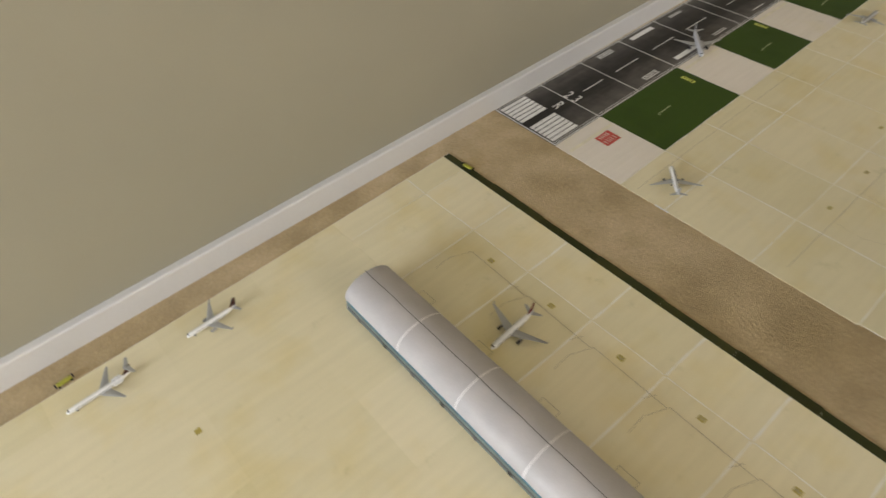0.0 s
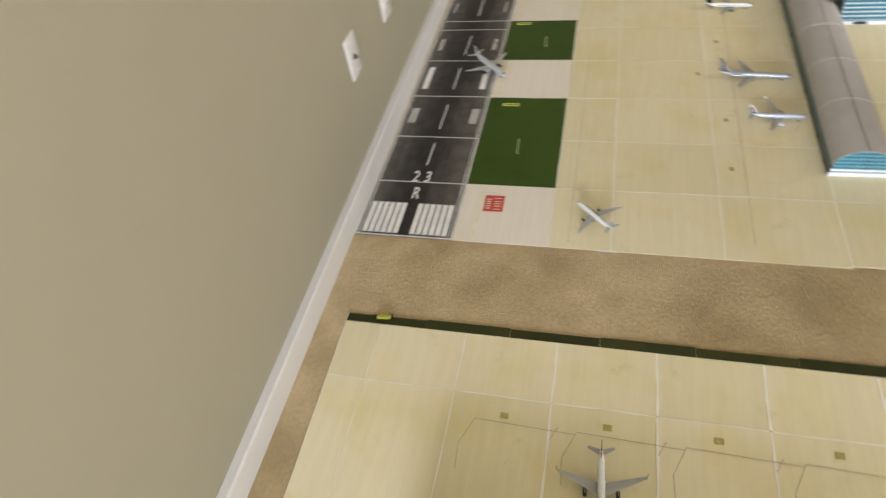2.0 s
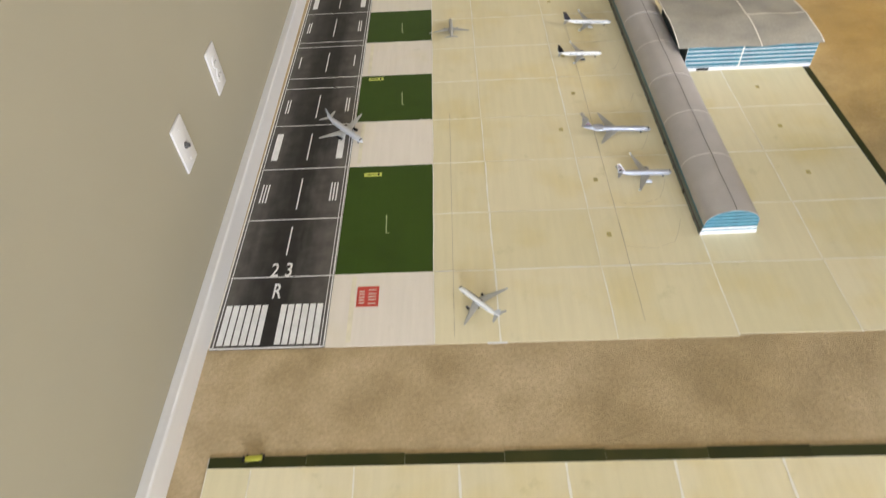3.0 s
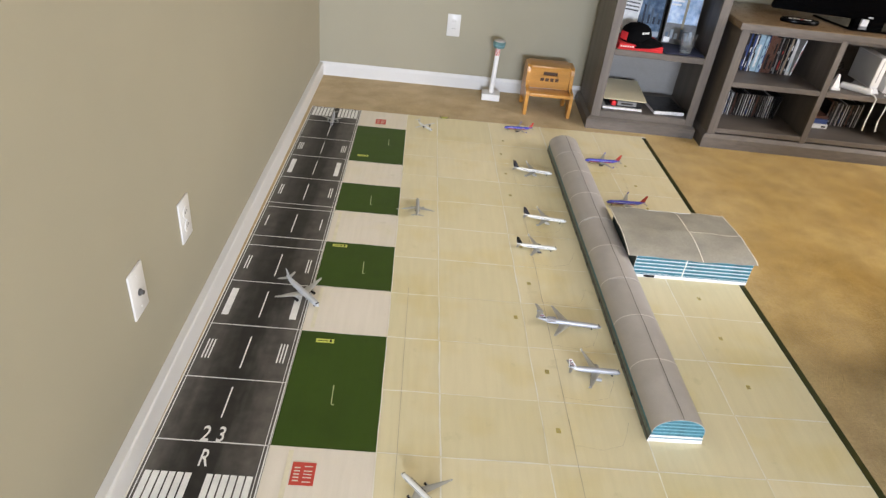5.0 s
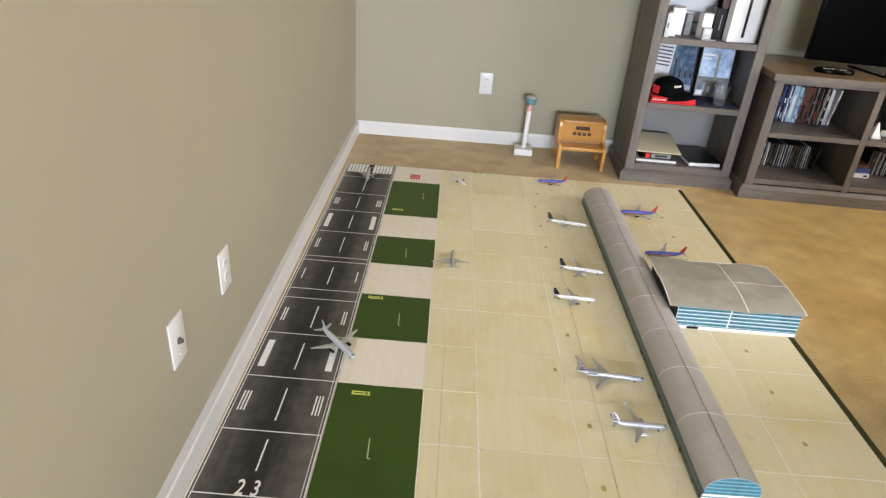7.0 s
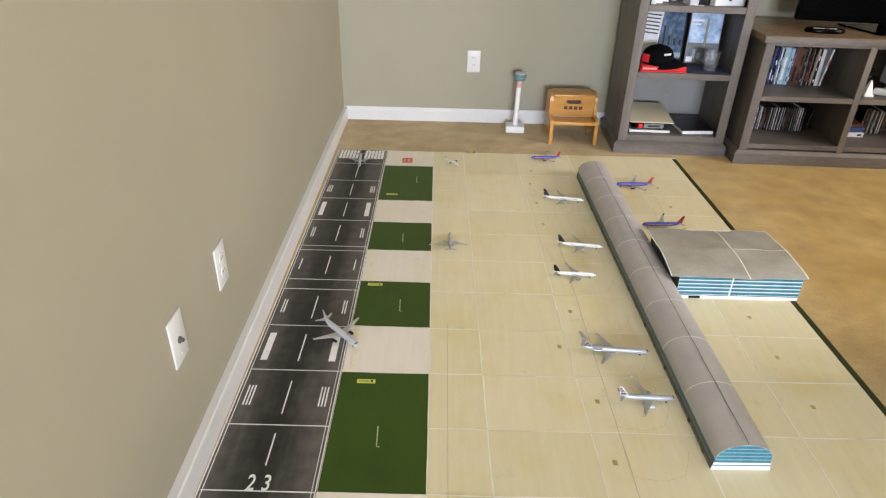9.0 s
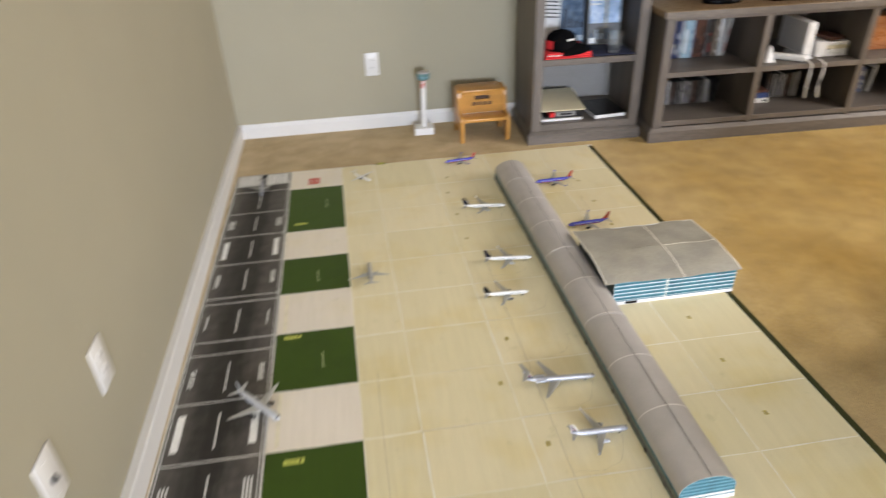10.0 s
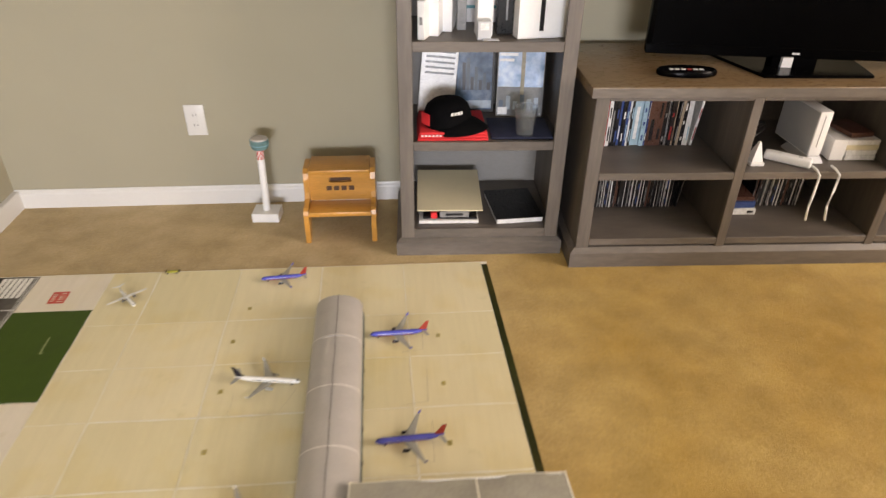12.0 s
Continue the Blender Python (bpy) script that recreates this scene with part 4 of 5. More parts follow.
aircraft((0.219, -1.223), (0.214, -1.080), "white model jet with a dark brown tail near the baseboard", fin=P_UMBER, span=0.85)
aircraft((0.228, -1.525), (0.221, -1.364), "white rear-engined model jet with a dark brown tail", style="rear", fin=P_UMBER, engine=P_WHITE, span=0.7, fat=0.042)
aircraft((0.755, -0.694), (0.745, -0.540), "white widebody model jet with dark engines and a maroon tail", fin=P_MAROON, engine=P_NAVY, span=1.12, fat=0.05)
corner_jet = aircraft((0.640, 0.160), (0.737, 0.062), "off-white model jet with dark titles near the mat corner", body=P_WHITE, fin=P_GREY, engine=BLACK, wing=P_GREY, span=1.08)
for i in range(6):   # airline titles, too small to read
    part("writing", turned(box(-0.0022, 0.0022, -0.0008, 0.0008, -0.0020, 0.0020), pose(0.038 - i * 0.0085, -0.0056, 0.0173, 45)), P_NAVY, corner_jet, "dark bar of airline titles")

# ---------- control tower ----------
def control_tower():
    t = thing("paper_control_tower", pose(0.999, 2.790, 0, 0, 0, -3), "white paper control tower with a teal cab on the carpet", "model tower")
    part("base", box(-0.052, 0.052, -0.042, 0.042, 0.0005, 0.038, 0.002), WHITEP, t, "white card base block")
    shaft = part("shaft", turned(lathe([(0.0145, 0.038), (0.0135, 0.18), (0.0135, 0.296)], 20), pose(0, 0, 0, 0, 1.2)), WHITEP, t, smooth=True)
    for j in range(4):
        for i in range(14):
            if (i + j) % 2:
                a = 2 * math.pi * i / 14
                b = a + 2 * math.pi / 14
                z = 0.254 + j * 0.0105
                bm = loft([[(0.0139 * math.cos(a), 0.0139 * math.sin(a), z), (0.0139 * math.cos(b), 0.0139 * math.sin(b), z), (0.0128 * math.cos(b), 0.0128 * math.sin(b), z), (0.0128 * math.cos(a), 0.0128 * math.sin(a), z)],
                           [(0.0139 * math.cos(a), 0.0139 * math.sin(a), z + 0.0105), (0.0139 * math.cos(b), 0.0139 * math.sin(b), z + 0.0105), (0.0128 * math.cos(b), 0.0128 * math.sin(b), z + 0.0105), (0.0128 * math.cos(a), 0.0128 * math.sin(a), z + 0.0105)]])
                part("check", turned(bm, pose(0, 0, 0, 0, 1.2)), REDINK, shaft, "red check on the shaft")
    cab = part("cab", turned(lathe([(0.027, 0.296), (0.032, 0.301), (0.032, 0.311), (0.034, 0.314), (0.034, 0.329), (0.031, 0.332)], 24), pose(0.002, 0, 0, 0, 1.2)), TOWERT, t, "teal printed cab", smooth=True)
    part("cab_line", turned(lathe([(0.0345, 0.3125), (0.0345, 0.3150)], 24), pose(0.002, 0, 0, 0, 1.2)), SKYB, cab, "pale line round the cab")
    part("roof", turned(lathe([(0.031, 0.332), (0.029, 0.337), (0.012, 0.339)], 24), pose(0.002, 0, 0, 0, 1.2)), ROOF, cab, smooth=True)


control_tower()


# ---------- step stool ----------
def step_stool():
    t = thing("step_stool", pose(1.170, 2.585, 0), "honey-coloured pine step stool with dark burnt lettering", "stool")
    W, TOPZ, STEPZ = 0.262, 0.252, 0.128
    for x in (0.0, W - 0.018):
        pts = [(0.0, 0.0), (0.030, 0.0), (0.048, 0.045), (0.075, 0.062), (0.150, 0.062), (0.178, 0.045), (0.196, 0.0), (0.225, 0.0), (0.225, 0.19), (0.218, 0.232), (0.200, 0.252), (0.112, 0.252), (0.094, 0.240), (0.088, 0.216), (0.086, 0.165), (0.076, 0.146), (0.055, 0.138), (0.020, 0.137), (0.006, 0.130), (0.0, 0.115)]
        bm = loft([[(x, y, z) for y, z in pts], [(x + 0.018, y, z) for y, z in pts]])
        part("side_panel", bm, PINE, t)
    part("step_board", box(0.018, W - 0.018, -0.004, 0.098, STEPZ - 0.018, STEPZ, 0.004, 2), PINE, t, smooth=True)
    part("top_board", box(0.0185, W - 0.0185, 0.090, 0.224, TOPZ - 0.018, TOPZ, 0.004, 2), PINE, t, smooth=True)
    bm = bmesh.new()
    hx0, hx1, hz0, hz1 = W / 2 - 0.038, W / 2 + 0.042, 0.199, 0.220
    for x0, x1, z0, z1 in ((0.018, hx0, STEPZ, TOPZ - 0.018), (hx1, W - 0.018, STEPZ, TOPZ - 0.018), (hx0, hx1, STEPZ, hz0), (hx0, hx1, hz1, TOPZ - 0.018)):
        box(x0, x1, 0.098, 0.114, z0, z1, bm=bm)
    riser = part("riser", bm, PINE, t, "riser board with a cut-out hand grip")
    # added dark board that paints the shade inside the cut-out
    part("grip_shadow_board", box(hx0 - 0.004, hx1 + 0.004, 0.1145, 0.120, hz0 - 0.004, hz1 + 0.004), DARKBROWN, riser, "dark board painting the shade inside the hand grip")
    for i in range(4):
        x = W / 2 - 0.050 + i * 0.0275
        part("writing", box(x, x + 0.019, 0.0968, 0.0979, 0.168, 0.186), DARKBROWN, riser, "dark bar of burnt lettering")


step_stool()


# ---------- shelving ----------
def tower_case(m, label):
    """Tall open bookcase: x 0 to 0.594, front at y 0, back at y 0.40."""
    t = thing("bookcase", m, label, "bookcase", "entertainment wall units")
    W, D, H = 0.594, 0.405, 1.86
    part("plinth", loft([[(-0.0, -0.004, 0.0), (W, -0.004, 0.0), (W, D, 0.0), (0, D, 0.0)], [(0, -0.004, 0.052), (W, -0.004, 0.052), (W, D, 0.052), (0, D, 0.052)], [(0.016, 0.012, 0.068), (W - 0.016, 0.012, 0.068), (W - 0.016, D, 0.068), (0.016, D, 0.068)]]), GREYWOOD, t)
    part("side_panel", box(0.018, 0.038, 0.020, D, 0.068, H, 0.0015), GREYWOODV, t)
    part("side_panel", box(W - 0.038, W - 0.018, 0.020, D, 0.068, H, 0.0015), GREYWOODV, t)
    part("stile", box(0.018, 0.064, 0.006, 0.020, 0.068, H, 0.002), GREYWOODV, t)
    part("stile", box(W - 0.064, W - 0.018, 0.006, 0.020, 0.068, H, 0.002), GREYWOODV, t)
    part("bottom_rail", box(0.064, W - 0.064, 0.007, 0.020, 0.068, 0.102, 0.0015), GREYWOOD, t)
    part("back_panel", box(0.038, W - 0.038, D - 0.008, D, 0.068, H), BACKP, t, "smooth grey back panel")
    for z in (0.082, 0.405, 0.729, 1.057, 1.385):
        part("shelf", box(0.0385, W - 0.0385, 0.021, D - 0.0085, z, z + 0.020), GREYWOOD, t)
        if z > 0.1:
            part("shelf_edge", box(0.0645, W - 0.0645, 0.007, 0.0205, z - 0.004, z + 0.027, 0.0015), GREYWOOD, t)
    part("crown", box(-0.005, W + 0.005, -0.010, D, H, H + 0.035, 0.006, 2), GREYWOOD, t, smooth=True)
    return t


BC = (1.504, 2.484)
ROOT = pose(*BC, 0, 0, 0, -1.9) @ pose(-BC[0], -BC[1], 0)   # the wall units stand slightly askew
tower_case(pose(BC[0], BC[1], 0), "tall weathered grey wooden bookcase, half-full open shelves")


def console():
    t = thing("tv_console", pose(2.110, 2.390, 0), "low weathered grey wooden console with six open bays", "tv stand", "entertainment wall units")
    W, D, H = 1.575, 0.50, 0.652
    part("plinth", loft([[(0, -0.004, 0), (W, -0.004, 0), (W, D, 0), (0, D, 0)], [(0, -0.004, 0.056), (W, -0.004, 0.056), (W, D, 0.056), (0, D, 0.056)], [(0.016, 0.012, 0.074), (W - 0.016, 0.012, 0.074), (W - 0.016, D, 0.074), (0.016, D, 0.074)]]), GREYWOOD, t)
    for x in (0.018, W - 0.038):
        part("side_panel", box(x, x + 0.020, 0.022, D, 0.074, H - 0.034, 0.0015), GREYWOODV, t)
    divs = (0.530, 1.070)
    for x in (0.018, W - 0.062):
        part("stile", box(x, x + 0.044, 0.006, 0.022, 0.074, H - 0.034, 0.002), GREYWOODV, t)
    for x in divs:
        part("divider", box(x - 0.010, x + 0.010, 0.023, D - 0.008, 0.074, H - 0.034), GREYWOODV, t)
        part("stile", box(x - 0.016, x + 0.016, 0.006, 0.0225, 0.074, H - 0.034, 0.002), GREYWOODV, t)
    part("back_panel", box(0.038, W - 0.038, D - 0.008, D, 0.074, H - 0.034), GREYWOOD, t, "dark back panel")
    xs = [0.062, divs[0] - 0.016, divs[0] + 0.016, divs[1] - 0.016, divs[1] + 0.016, W - 0.062]
    for i in range(0, 6, 2):
        for z in (0.085, 0.334):
            part("shelf", box(xs[i] - 0.02, xs[i + 1] + 0.004, 0.0235, D - 0.009, z, z + 0.022), GREYWOOD, t)
            part("shelf_edge", box(xs[i] + 0.0005, xs[i + 1] - 0.0005, 0.007, 0.022, z - 0.002, z + 0.024, 0.0015), GREYWOOD, t)
        part("top_rail", box(xs[i] + 0.0005, xs[i + 1] - 0.0005, 0.007, 0.022, H - 0.050, H - 0.0345), GREYWOOD, t)
    part("top", box(-0.004, W + 0.004, -0.014, D, H - 0.034, H, 0.006, 2), TOPWOOD, t, "brown wood-grained top board", smooth=True)
    part("top_edge", box(-0.003, W + 0.003, -0.0175, -0.0142, H - 0.033, H - 0.004, 0.001), GREYWOOD, t, "grey front edge of the top")
    return t


console()
tower_case(pose(3.690, BC[1], 0), "tall weathered grey bookcase with a woven bin, beyond the console")


def spine_row(x0, x1, y0, z, depth, hmin, hmax, tmin, tmax, palette, name, category, label, lean_last=False, seed=1):
    """A row of cases; a palette entry is (paint, word, share of the thickness, print on the spine)."""
    rnd = random.Random(seed)
    x, i = x0, 0
    while x < x1:
        mt, col, wide, ink = palette[i % len(palette)]
        w = rnd.uniform(tmin, tmax) * wide
        h = rnd.uniform(hmin, hmax)
        lean = rnd.choice((0.0, 0.0, 0.0, 1.5, -1.0)) if 0 < i else 0.0
        if x > x1 - 0.028 and lean_last:
            lean = 6.0
            x += 0.008
        ob = thing(name, pose(x, y0 + rnd.uniform(0, 0.008), z + 0.0008, 0, lean, 0), label.format(col), category, "row of " + category + "s")
        case = part("case", box(0, w - 0.0006, 0, depth, 0, h, 0.0008), mt, ob)
        if ink:
            n = rnd.choice((1, 2, 2, 3))
            for k in range(n):
                za = h * (0.08 + 0.86 * k / n) + rnd.uniform(0, 0.01)
                part("spine_label", box(w * 0.30, w * rnd.uniform(0.6, 0.75), -0.0005, 0.0002, za, za + h * rnd.uniform(0.12, 0.62) / n), ink, case, "printed spine")
        x += w
        i += 1
    return x


def plain(name, c, rough=0.3):
    return surface(name, c, rough, vary=0.15, coarse=60, fine=200, bump=0)


S_WHITE, S_RED, S_BLUE, S_TEAL, S_DARK, S_BROWN, S_GREY, S_SKY = (plain("spine_white", (0.80, 0.80, 0.79)), plain("spine_red", (0.36, 0.03, 0.03)), plain("spine_blue", (0.035, 0.07, 0.22)), plain("spine_teal", (0.10, 0.34, 0.38)),
                                                              plain("spine_dark", (0.010, 0.010, 0.012)), plain("spine_brown", (0.115, 0.05, 0.035)), plain("spine_grey", (0.26, 0.26, 0.26)), plain("spine_sky", (0.34, 0.50, 0.60)))
S_HAZE = plain("print_haze", (0.20, 0.21, 0.22), 0.15)
S_TAN = plain("spine_tan", (0.42, 0.33, 0.24))
S_BLUEGREY, S_SLATE, S_MIST, S_GOLD = plain("print_blue_grey", (0.10, 0.14, 0.19), 0.15), plain("print_slate", (0.045, 0.06, 0.085), 0.15), plain("print_mist", (0.42, 0.50, 0.58), 0.15), plain("print_gold", (0.30, 0.27, 0.20), 0.15)
DVD = [(S_WHITE, "white", 1.2, S_SKY), (S_WHITE, "white", 0.8, S_RED), (S_RED, "red", 0.7, S_WHITE), (S_WHITE, "white", 0.7, S_DARK), (S_DARK, "black", 1.0, S_GREY), (S_DARK, "black", 1.0, S_BLUE), (S_BLUE, "blue", 0.7, S_WHITE), (S_DARK, "black", 0.9, S_WHITE),
       (S_BLUE, "dark blue", 0.6, S_SKY), (S_WHITE, "white", 0.6, S_DARK), (S_DARK, "black", 0.8, S_SKY), (S_SKY, "light blue", 2.2, S_WHITE), (S_SKY, "light blue", 1.1, S_BLUE), (S_BLUE, "blue", 0.5, S_WHITE), (S_BROWN, "brown", 1.9, S_DARK), (S_BROWN, "brown", 1.3, S_DARK),
       (S_DARK, "black", 0.8, S_GREY), (S_GREY, "grey", 0.6, S_DARK), (S_DARK, "black", 1.0, S_RED), (S_TAN, "tan", 0.5, S_BROWN), (S_DARK, "black", 0.9, S_GREY), (S_TAN, "tan", 0.6, None), (S_DARK, "black", 1.0, S_WHITE), (S_WHITE, "pale", 0.4, None)]
CDS = [(S_DARK, "black", 1.0, S_GREY), (S_BROWN, "brown", 0.9, None), (S_DARK, "black", 1.2, S_BROWN), (S_DARK, "black", 1.0, S_GREY), (S_DARK, "black", 1.3, None), (S_WHITE, "white", 0.62, None), (S_DARK, "black", 1.3, None), (S_GREY, "grey", 0.5, None), (S_DARK, "black", 0.9, S_GREY),
       (S_WHITE, "white", 0.6, None), (S_DARK, "black", 0.8, None), (S_WHITE, "white", 0.65, S_DARK), (S_DARK, "black", 1.4, S_BLUE), (S_WHITE, "white", 0.6, None), (S_DARK, "black", 0.7, None), (S_WHITE, "white", 0.6, None), (S_DARK, "black", 0.9, None)]
MIX = [(S_GREY, "grey", 1.0, S_DARK), (S_DARK, "black", 1.0, S_GREY), (S_WHITE, "white", 0.6, S_DARK), (S_DARK, "black", 1.0, None), (S_BLUE, "blue", 0.8, S_WHITE)]
CX, CY = 2.110, 2.390
SH1, SH2 = 0.1075, 0.3565
spine_row(2.215, 2.565, CY + 0.235, SH2, 0.135, 0.186, 0.196, 0.009, 0.019, DVD, "film_case", "film case", "{} film case standing in a packed row", True, 4)
spine_row(2.205, 2.560, CY + 0.235, SH1, 0.140, 0.122, 0.128, 0.005, 0.010, CDS, "music_case", "music case", "{} plastic music case standing in a row", True, 7)
spine_row(2.845, 3.03, CY + 0.235, SH1, 0.140, 0.122, 0.140, 0.005, 0.010, CDS, "music_case", "music case", "{} plastic music case standing in a row", False, 9)
spine_row(3.26, 3.43, CY + 0.22, SH1, 0.140, 0.122, 0.150, 0.010, 0.020, MIX, "music_case", "music case", "{} plastic music case standing in a row", True, 11)


def carton(name, x0, x1, y0, y1, z0, z1, mt, label, category, rz=0.0, band=None, rx=0.0, ry=0.0):
    t = thing(name, pose((x0 + x1) / 2, y0, z0 + 0.0005, rx, ry, rz), label, category)
    w, h = (x1 - x0) / 2, z1 - z0
    b = part("body", box(-w, w, 0, y1 - y0, 0, h, 0.0015, 1), mt, t)
    if band:
        for k, (bx0, bx1, bz0, bz1, m2, lab) in enumerate(band):
            part("printed_panel", box(-w + 2 * w * bx0, -w + 2 * w * bx1, -0.0008 - 0.00015 * k, 0.0002, h * bz0, h * bz1), m2, b, lab)
    return t


# console, middle and end bays
carton("game_case", 2.725, 2.835, CY + 0.17, CY + 0.32, SH1, SH1 + 0.024, S_WHITE, "white and blue boxed game lying flat", "box", 0, [(0.7, 0.9, 0.3, 0.7, S_DARK, "dark mark")])
carton("game_case", 2.728, 2.830, CY + 0.175, CY + 0.32, SH1 + 0.0247, SH1 + 0.052, S_BLUE, "dark blue boxed game on a white one", "box", 2)
carton("game_case", 2.732, 2.822, CY + 0.18, CY + 0.32, SH1 + 0.0527, SH1 + 0.068, S_BROWN, "maroon boxed game on top of the pile", "box", -3)


def game_console():
    t = thing("game_console", pose(2.925, CY + 0.085, SH2 + 0.0005, 0, 0, 2), "white upright game console on its grey stand", "game console")
    part("stand", loft([[(-0.035, -0.01, 0), (0.035, -0.01, 0), (0.035, 0.14, 0), (-0.035, 0.14, 0)], [(-0.024, 0.0, 0.022), (0.024, 0.0, 0.022), (0.024, 0.13, 0.022), (-0.024, 0.13, 0.022)]]), LTGREY, t, "grey tilted stand")
    b = part("body", turned(box(-0.022, 0.022, 0, 0.215, 0, 0.157, 0.003, 2), pose(0, 0.0, 0.0225)), WHITEP, t, smooth=True)
    # grey plate that paints shade on the white body's left side
    part("side_shade", box(-0.0228, -0.0222, 0.006, 0.21, 0.028, 0.174), LTGREY, b, "thin grey plate painting the shaded side")
    part("slot", box(-0.004, -0.001, -0.0006, 0.0004, 0.055, 0.165), S_GREY, b, "thin disc slot")


game_console()


def remote_control(m, label):
    t = thing("remote_control", m, label, "remote control")
    b = part("body", box(-0.075, 0.075, -0.018, 0.018, 0, 0.030, 0.008, 3), WHITEP, t, smooth=True)
    part("button", box(0.03, 0.042, -0.006, 0.006, 0.0295, 0.0315, 0.0005), LTGREY, b)
    part("button", box(-0.03, -0.022, -0.004, 0.004, 0.0295, 0.0312, 0.0005), LTGREY, b)


remote_control(pose(2.838, CY + 0.085, SH2 + 0.0008, 0, 0, -38), "white game remote lying by the console")


def strap(x, name_label, sway):
    t = thing("wrist_strap", pose(x, CY - 0.004, SH2 + 0.006), name_label, "strap")
    pts = [(0.0, 0.04, 0.004), (0.0, 0.01, 0.003), (0.001, -0.012, -0.006), (sway * 0.3, -0.016, -0.06), (sway, -0.017, -0.115), (sway * 0.2, -0.017, -0.155), (-sway * 0.4, -0.016, -0.172)]
    part("cord", tube(pts, 0.0042), WHITEP, t, smooth=True)


strap(2.898, "white wrist strap hanging over the shelf", -0.004)
strap(2.965, "white wrist strap hanging over the shelf edge", -0.008)


def sensor():
    t = thing("white_bracket", pose(2.722, CY + 0.06, SH2 + 0.0005), "small white plastic wedge on the shelf", "bracket")
    part("wedge", loft([[(-0.022, 0, 0), (0.022, 0, 0), (0.022, 0.05, 0), (-0.022, 0.05, 0)], [(0.0, 0.02, 0.078), (0.006, 0.02, 0.078), (0.006, 0.03, 0.078), (0.0, 0.03, 0.078)]]), WHITEP, t)
    part("foot", box(-0.024, 0.024, -0.004, 0.05, 0, 0.012, 0.002), WHITEP, t)


sensor()
for k in range(2):
    t = thing("cable", pose(2.735 + 0.02 * k, CY + 0.17, SH2 + 0.001), "thin tangled black cable behind the console", "cable")
    part("cord", tube([(0.03 * math.sin(i * 0.9 + k), 0.02 * math.cos(i * 0.7), 0.003 + 0.009 * i * (1.4 if i < 9 else 1.0)) for i in range(14)], 0.0022), BLACK, t, smooth=True)
for k, (mt, lab) in enumerate(((S_WHITE, "white paperback in a flat pile"), (S_WHITE, "white paperback in a flat pile"), (CREAM, "cream paperback in a flat pile"), (S_WHITE, "white paperback in a flat pile"))):
    carton("paperback", 3.048 - 0.004 * k, 3.155, CY + 0.10, CY + 0.25, SH2 + k * 0.0185, SH2 + k * 0.0185 + 0.018, mt, lab, "book", 2 * (k % 2) - 1)
carton("white_box", 2.992, 3.040, CY + 0.10, CY + 0.27, SH2, SH2 + 0.075, WHITEP, "white cardboard box beside the paperbacks", "box", -4)
carton("paperback", 3.055, 3.140, CY + 0.12, CY + 0.25, SH2 + 0.0755, SH2 + 0.092, S_BROWN, "brown paperback on top of the pile", "book", 7)


def wooden_drawer_box():
    t = thing("wooden_box", pose(3.33, CY + 0.16, SH2 + 0.0005), "reddish wooden box standing in the console bay", "box")
    b = part("body", box(-0.105, 0.105, 0, 0.17, 0, 0.17, 0.003, 2), REDWOOD, t, smooth=True)
    for z in (0.02, 0.073, 0.126):
        part("panel", box(-0.095, 0.095, -0.003, 0.001, z, z + 0.044, 0.001), REDWOOD, b)


wooden_drawer_box()


def television():
    t = thing("television", pose(2.805, CY + 0.165, 0.652), "large black flat-screen television, switched off", "television")
    W, H = 0.475, 0.56
    m = pose(0, 0, 0, 0, 0, -8)
    part("housing", turned(box(-W, W, 0.004, 0.040, 0.036, 0.036 + H, 0.006, 2), m), SCREEN, t, smooth=True)
    part("screen", turned(box(-W + 0.016, W - 0.016, 0.0025, 0.0045, 0.069, 0.036 + H - 0.016), m), SCREEN, t, "glossy dark screen")
    part("bezel", turned(box(-W, W, 0.0, 0.0045, 0.036, 0.068, 0.0015), m), SCREEN, t)
    part("badge", turned(box(-0.012, 0.012, -0.0008, 0.0002, 0.048, 0.054), m), LTGREY, t, "small silver badge")
    part("neck", loft([[(x, y, z) for x, y in ((-0.075, -0.004), (0.075, -0.004), (0.075, 0.035), (-0.075, 0.035))] for z in (0.010, 0.042)]), SCREEN, t, "black neck")
    part("neck_trim", prism([(-0.048, 0.0), (-0.044, -0.012), (-0.012, -0.016), (-0.006, -0.0045)], 0.0105, 0.042), SILVER, t, "bright chrome neck trim")
    part("foot", prism([(-0.205, 0.16), (-0.135, -0.095), (0.215, -0.100), (0.27, 0.16)], 0.0008, 0.010), SCREEN, t, "glossy black glass foot")


television()


def media_box():
    t = thing("media_box", pose(2.435, CY + 0.112, 0.6525, 0, 0, -3), "flat black media box with a red and white print", "media box")
    b = part("body", loft([[(0.096 * math.cos(a) * k, 0.042 * math.sin(a) * k, z) for a in [2 * math.pi * i / 24 for i in range(24)]] for k, z in ((0.96, 0), (1, 0.005), (1, 0.014), (0.93, 0.020))]), SCREEN, t, smooth=True)
    for i in range(6):
        x = -0.06 + i * 0.019
        part("writing", box(x, x + 0.013, -0.018, -0.004, 0.0198, 0.0208), S_WHITE if i != 3 else S_RED, b, "pale bar of print")


media_box()

